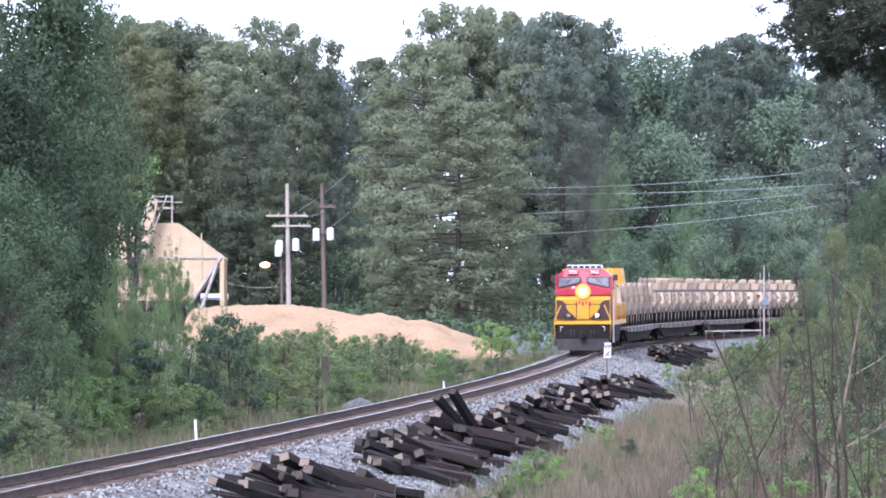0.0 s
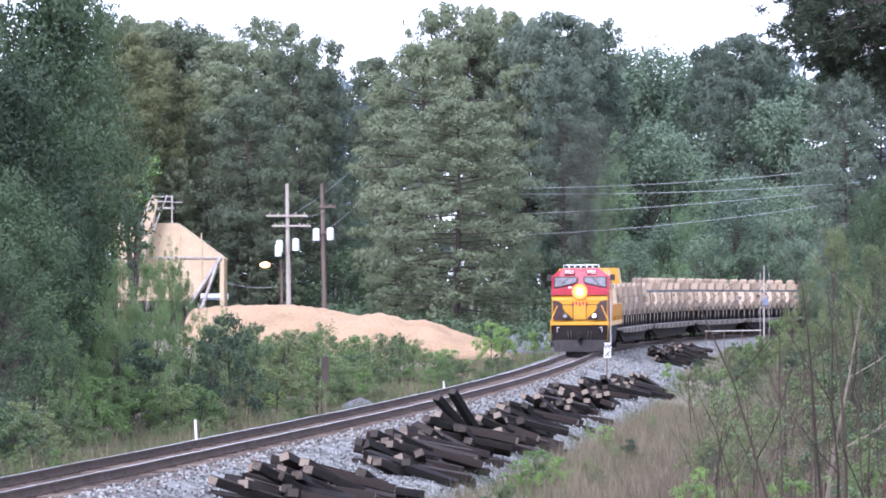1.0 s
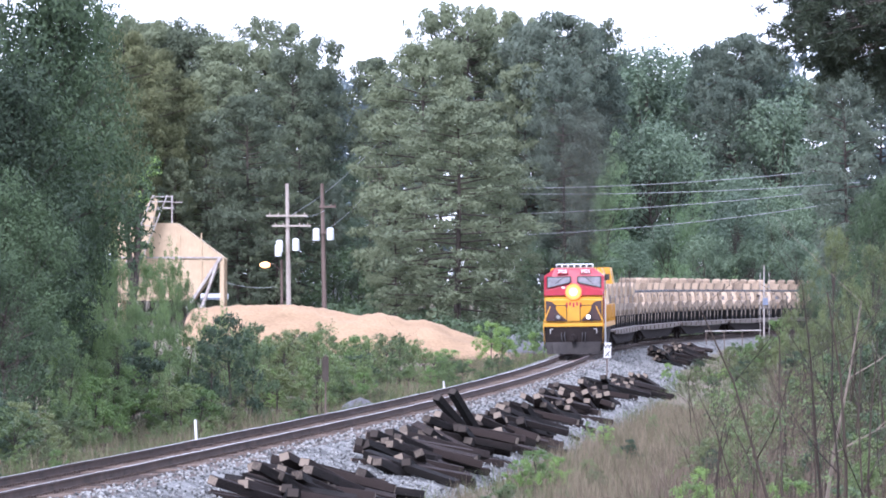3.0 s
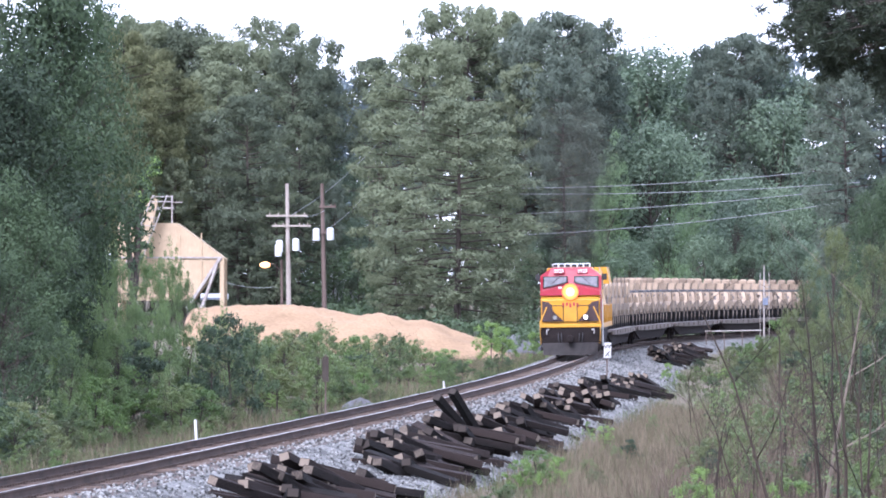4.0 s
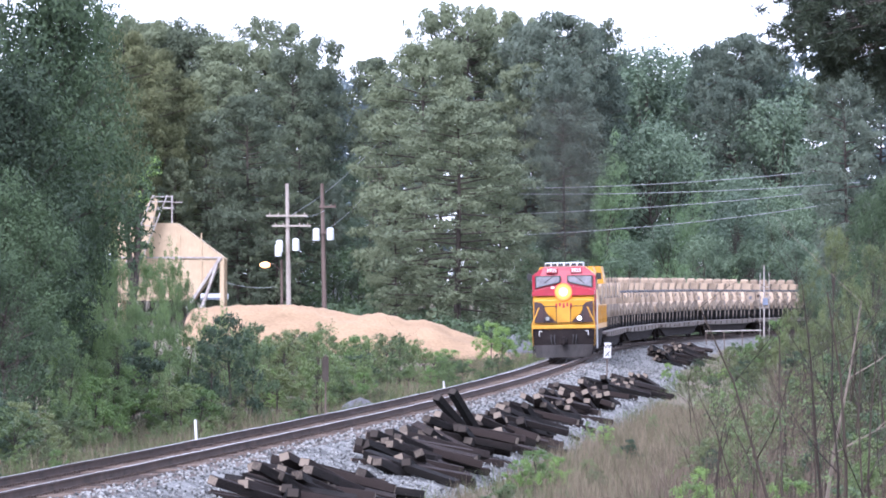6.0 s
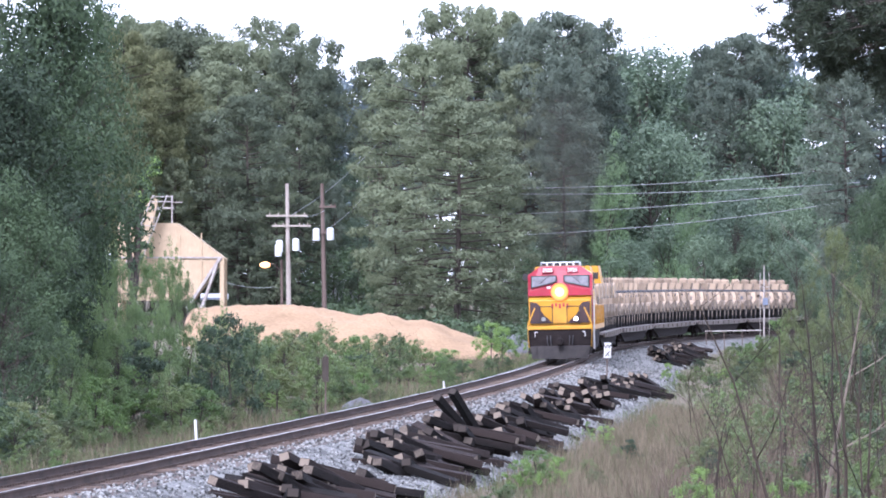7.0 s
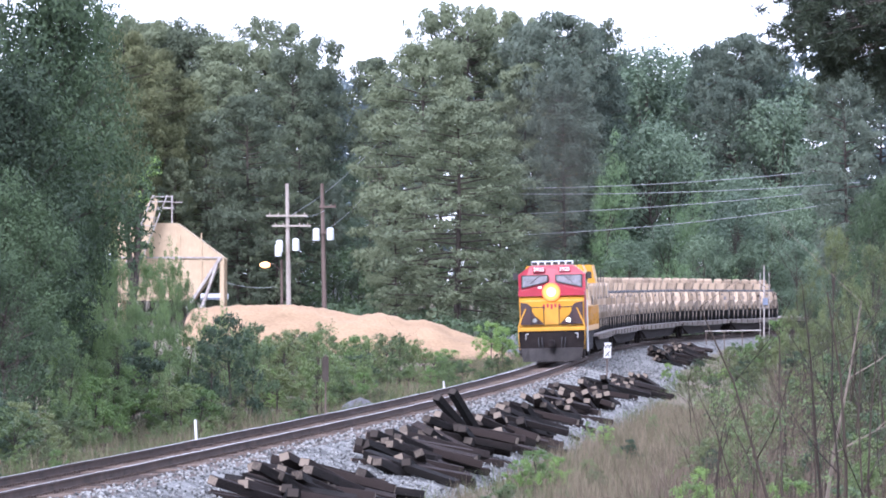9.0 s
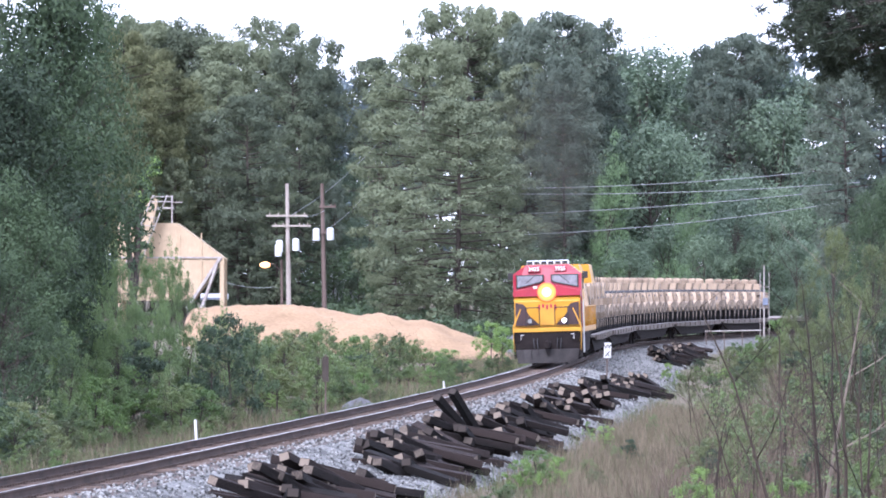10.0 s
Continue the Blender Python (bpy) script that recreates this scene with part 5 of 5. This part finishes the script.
    rod(bm, (0, 0.985, 3.3), (0, 0.999, 3.3), 0.43, 0.43, 24)
    part("reflector", bm, M_LAMPHALO, hl, "glowing amber halo around the headlight lens")
    bm = nb()
    rod(bm, (0, 0.96, 3.3), (0, 0.984, 3.3), 0.23, 0.23, 20)
    part("lens", bm, M_LAMP, hl, "lit warm white lens")
    bm = nb()
    box(bm, (-0.52, 1.06, 3.52), (0.18, 0.1, 0.1))
    part("class_light", bm, M_WHITE, e)
    # roof gear
    bm = nb()
    box(bm, (0, 3.4, 4.64), (1.9, 1.6, 0.22), bevel=0.04)
    part("air_conditioner", bm, M_CAN, e)
    bm = nb()
    for k in range(6):
        box(bm, (-0.8 + k * 0.32, 2.59, 4.64), (0.24, 0.02, 0.14))
    part("vent", bm, M_BLACK, e)
    bm = nb()
    prism(bm, [(-1.0, 1.65), (-1.0, 4.1), (-0.7, 4.45), (0.7, 4.45), (1.0, 4.1), (1.0, 1.65)], 5.2, 20.9, 1)
    part("hood", bm, M_YELLOW, e)
    bm = nb()
    prism(bm, [(-1.52, 4.0), (-1.3, 4.55), (1.3, 4.55), (1.52, 4.0), (1.3, 3.4), (-1.3, 3.4)], 5.2, 8.5, 1)
    part("inverter_housing", bm, M_YELLOW, e)
    bm = nb()
    prism(bm, [(-1.55, 3.7), (-1.4, 4.6), (1.4, 4.6), (1.55, 3.7)], 16.2, 20.4, 1)
    part("radiator", bm, M_YELLOW, e)
    bm = nb()
    box(bm, (0, 12.5, 4.6), (0.9, 1.2, 0.36), bevel=0.05)
    part("exhaust_stack", bm, M_GRIME, e)
    bm = nb()
    prism(bm, [(-1.4, 0.5), (-1.5, 1.35), (1.5, 1.35), (1.4, 0.5), (1.0, 0.32), (-1.0, 0.32)], 7.6, 14.2, 1)
    part("fuel_tank", bm, M_GRIME, e)
    bm = nb()
    rod(bm, (1.15, 3.0, 4.4), (1.15, 3.0, 4.85), 0.02)
    part("antenna", bm, M_BLACK, e)
    for k in range(3):
        bm = nb()
        rod(bm, (0.3 + k * 0.25, 5.7, 4.66), (0.3 + k * 0.25, 6.2, 4.66), 0.1, 0.05, 8)
        part("horn", bm, M_YELLOW, e)
    bogie(e, 4.2, 3, 1.8)
    bogie(e, 17.8, 3, 1.8)


def flatcar(start, name="flatcar"):
    e = empty(name, "long grey-brown steel railway flatcar", "flatcar", "flatcars of the train")
    L = 27.4
    CARS.append((e, start, 3.6, L - 3.6))
    bm = nb()
    box(bm, (0, L / 2, 1.08), (2.95, L - 1.0, 0.12))
    part("deck", bm, M_DECK, e)
    for s in (-1, 1):
        bm = nb()
        prism(bm, [(0.5, 1.14), (L - 0.5, 1.14), (L - 0.5, 0.9), (L - 8, 0.84), (8, 0.84), (0.5, 0.9)], s * 1.46 - 0.05, s * 1.46 + 0.05, 0)
        part("side_sill", bm, M_SILL, e)
        for k in range(9):
            bm = nb()
            box(bm, (s * 1.53, 2 + k * (L - 4) / 8, 1.0), (0.05, 0.12, 0.24))
            part("stake_pocket", bm, M_SILL, e)
    # Centre sill, widened and deepened so its black also paints the underdeck shade.
    bm = nb()
    prism(bm, [(0.5, 1.0), (L - 0.5, 1.0), (L - 5.4, 0.28), (5.4, 0.28)], -1.2, 1.2, 0)
    part("centre_sill", bm, M_GRIME, e)
    bm = nb()
    for y in (-0.1, L + 0.1):
        box(bm, (0, y, 0.92), (0.26, 1.3, 0.26), bevel=0.04)
    part("coupler", bm, M_GRIME, e)
    bogie(e, 3.6, 2, 1.75)
    bogie(e, L - 3.6, 2, 1.75)
    return e


def army_truck(kind):
    """A tan armoured four-wheeler; its origin is the deck under its front. It looks towards the locomotive."""
    if kind == 0:
        e = empty("armoured_vehicle", "desert tan armoured four-wheel vehicle with a roof turret", "army vehicle", "vehicles on the flatcars")
    else:
        e = empty("army_truck", "desert tan army truck with a dark roof and sloped hood", "army vehicle", "vehicles on the flatcars")
    bm = nb()
    hull = [(0.0, 0.75), (0.0, 1.15), (0.25, 1.28), (1.35, 1.38), (1.75, 2.0), (3.5, 2.02), (4.75, 1.75), (4.8, 0.95), (4.3, 0.8), (0.4, 0.8)]
    if kind:
        hull = [(0.0, 0.7), (0.0, 1.3), (0.9, 1.5), (1.25, 2.35), (2.6, 2.4), (2.65, 1.3), (5.0, 1.3), (5.0, 0.7)]
    prism(bm, hull, -1.08, 1.08, 0)
    for v in bm.verts:
        if v.co.z > 1.6:
            v.co.x *= 0.86
    body = part("body", bm, M_TAN, e)
    bm = nb()
    box(bm, (0, -0.12, 0.72), (1.9, 0.16, 0.22), bevel=0.03)
    part("bumper", bm, M_TANDARK, e)
    bm = nb()
    box(bm, (0, -0.012, 1.0), (1.2, 0.03, 0.3))
    part("grille", bm, M_BLACK, body)
    for s in (-1, 1):
        bm = nb()
        rod(bm, (s * 0.8, -0.05, 1.0), (s * 0.8, 0.0, 1.0), 0.09, 0.09, 8)
        part("headlight", bm, M_CAN, body)
        bm = nb()
        dy, dz = ((1.4, 1.75), (1.43, 1.92)) if not kind else ((0.97, 1.2), (1.68, 2.25))
        prism(bm, [(s * 0.1, 0), (s * 0.8, 0), (s * 0.76, 1), (s * 0.1, 1)], 0, 0.02, 1)
        for v in bm.verts:
            t = v.co.z
            v.co.z = dz[0] + (dz[1] - dz[0]) * t
            v.co.y = dy[0] + (dy[1] - dy[0]) * t + v.co.y - 0.035
        part("windscreen", bm, M_LOADDARK, body)
        for y0, y1 in ((1.95, 2.6), (2.75, 3.4)) if not kind else ((1.4, 2.4),):
            bm = nb()
            prism(bm, [(y0, 0.95), (y1, 0.95), (y1, 1.95), (y0 + 0.08, 1.95)], s * 1.03, s * 1.1, 0)
            door = part("door", bm, M_TAN, body)
            bm = nb()
            prism(bm, [(y0 + 0.12, 1.42), (y1 - 0.08, 1.42), (y1 - 0.08, 1.85), (y0 + 0.14, 1.85)], s * 1.1, s * 1.112, 0)
            part("window", bm, M_LOADDARK, door)
        bm = nb()
        box(bm, (s * 1.25, 1.6, 1.6), (0.2, 0.06, 0.34))
        part("mirror", bm, M_TANDARK, body)
        for y in (0.95, 3.95):
            bm = nb()
            rod(bm, (s * 0.8, y, 0.52), (s * 1.12, y, 0.52), 0.52, 0.52, 14)
            w = part("wheel", bm, M_TYRE, e)
            bm = nb()
            rod(bm, (s * 1.12, y, 0.47), (s * 1.14, y, 0.47), 0.24, 0.2, 10)
            part("rim", bm, M_TANDARK, w)
            bm = nb()
            prism(bm, [(y - 0.62, 0.7), (y - 0.4, 1.05), (y + 0.4, 1.05), (y + 0.62, 0.7), (y + 0.5, 0.7), (y + 0.33, 0.97), (y - 0.33, 0.97), (y - 0.5, 0.7)], s * 0.82, s * 1.14, 0)
            part("mudguard", bm, M_TANDARK, e)
    if kind == 0:
        bm = nb()
        rod(bm, (0, 2.55, 2.0), (0, 2.55, 2.12), 0.62, 0.6, 14)
        tur = part("turret", bm, M_TAN, e)
        for s in (-1, 1):
            bm = nb()
            box(bm, (s * 0.62, 2.5, 2.36), (0.06, 0.86, 0.5), pose(0, 0, 0, 0, s * 6, 0), bevel=0.02)
            part("shield", bm, M_TAN, tur)
        bm = nb()
        box(bm, (0, 2.0, 2.36), (1.2, 0.06, 0.5), bevel=0.02)
        part("front_shield", bm, M_TAN, tur)
        bm = nb()
        box(bm, (0.05, 2.5, 2.72), (0.62, 0.55, 0.42), bevel=0.12)
        part("hatch", bm, M_TAN, tur)
        # Dark slab added for the shaded gap between turret and hull.
        bm = nb()
        box(bm, (0, 2.55, 2.08), (1.6, 1.6, 0.15), bevel=0.03)
        part("turret_ring", bm, M_LOADDARK, tur)
    else:
        bm = nb()
        prism(bm, [(2.7, 1.3), (2.7, 2.45), (3.0, 2.62), (4.8, 2.62), (5.0, 2.45), (5.0, 1.3)], -1.1, 1.1, 0)
        part("canvas_cover", bm, M_TAN, e)
        bm = nb()
        box(bm, (0, 1.9, 2.44), (1.6, 1.2, 0.1), bevel=0.03)
        part("roof_plate", bm, M_LOADDARK, e)
        bm = nb()
        rod(bm, (0.9, 2.7, 2.4), (0.9, 2.72, 3.3), 0.02)
        part("antenna", bm, M_BLACK, e)
    return e


M_STEELDARK = mat("worn_plough_steel", (0.05, 0.04, 0.035), (0.02, 0.017, 0.015), rough=0.6, scale=2, fine=20, bump=0.2)
M_SILL = mat("dusty_brown_steel", (0.17, 0.14, 0.112), (0.07, 0.056, 0.046), rough=0.8, scale=1.5, fine=20, bump=0.2)
M_LOADDARK = mat("dark_roof", (0.06, 0.06, 0.065), (0.03, 0.03, 0.033), rough=0.6, scale=2, fine=20, bump=0.1)
M_GLASSDIM = mat("unlit_lens", (0.3, 0.3, 0.28), (0.2, 0.2, 0.19), rough=0.2, scale=3, fine=20, bump=0)

LOADS = []
locomotive()
trucks = [army_truck(0), army_truck(1)]
PITCH = 4.52
for c in range(7):
    start = 22.6 + c * 28.2
    flatcar(start)
    if c > 4:
        continue
    for k in range(6):
        v = copy_thing(trucks[1 if c == 0 else 0], Matrix())
        v.matrix_basis = v.matrix_basis @ Matrix.Scale(0.86, 4, (0, 1, 0))
        LOADS.append((v, c + 1, 0.3 + k * PITCH))
for v in trucks:
    drop(v)


# ---- exhaust smoke over the locomotive's stack ----
PUFFS = []
smoke = empty("exhaust_smoke", "thin brown exhaust smoke drifting over the locomotive", "smoke")
prng = random.Random(3)
for i in range(4):
    bm = nb()
    bmesh.ops.create_icosphere(bm, subdivisions=3, radius=1.0)
    for v in bm.verts:
        v.co *= 1 + 0.18 * noise.noise(v.co * 1.7 + Vector((i * 5, 0, 0)))
    o = part("puff", bm, M_SMOKE, smoke, smooth=True)
    r = 2.0 + 0.45 * i
    o.scale = (r * 1.1, r * 0.6, r)
    PUFFS.append((o, Vector((prng.uniform(-0.5, 0.5), 12.0 + i * 2.6, 5.6 + i * 1.9)), prng.uniform(0.3, 0.8)))

# ---- movement ----
FRONT_T0 = 270.0
SPEED = 4.55


def along(s):
    """The distance y at arc length s from the line's start."""
    return float(np.interp(s, TL, TY))


def car_pose(t, start, b0, b1):
    s = float(np.interp(FRONT_T0, TY, TL)) - SPEED * t + start
    ma, mb = track_pose(along(s + b0)), track_pose(along(s + b1))
    a, b = ma.translation, mb.translation
    d = b - a
    yaw, pitch = -math.degrees(math.atan2(d.x, d.y)), math.degrees(math.atan2(d.z, math.hypot(d.x, d.y)))
    roll = -float(np.interp((a.y + b.y) / 2, TY, CANT))
    return Matrix.Translation(a) @ pose(0, 0, 0, 0, 0, yaw) @ pose(0, 0, 0, pitch, 0, 0) @ pose(0, 0, 0, 0, roll, 0) @ Matrix.Translation((0, -b0, 0))


def motions():
    times = [0.5 * i for i in range(21)]
    for e, start, b0, b1 in CARS:
        walk(e, [(t, car_pose(t, start, b0, b1)) for t in times])
    for v, c, y in LOADS:
        e, start, b0, b1 = CARS[c]
        walk(v, [(t, car_pose(t, start, b0, b1) @ Matrix.Translation((0, y, 1.145))) for t in times])
    e, start, b0, b1 = CARS[0]
    walk(smoke, [(t, car_pose(t, start, b0, b1)) for t in times])
    for o, c, climb in PUFFS:
        walk(o, [(t, Matrix.Translation(c + Vector((0.3 * math.sin(t * 0.5 + c.y), t * 0.25, climb * t / 10)))) for t in (0.0, 2.0, 4.0, 6.0, 8.0, 10.0)])
    for w, y, r in WHEELS:
        turn = math.degrees(SPEED / r)
        n = math.ceil(turn * 10 / 75)
        walk(w, [(10.0 * i / n, pose(0, y, 0.5, -0.0 + turn * 10.0 * i / n, 0, 0)) for i in range(n + 1)])


motions()
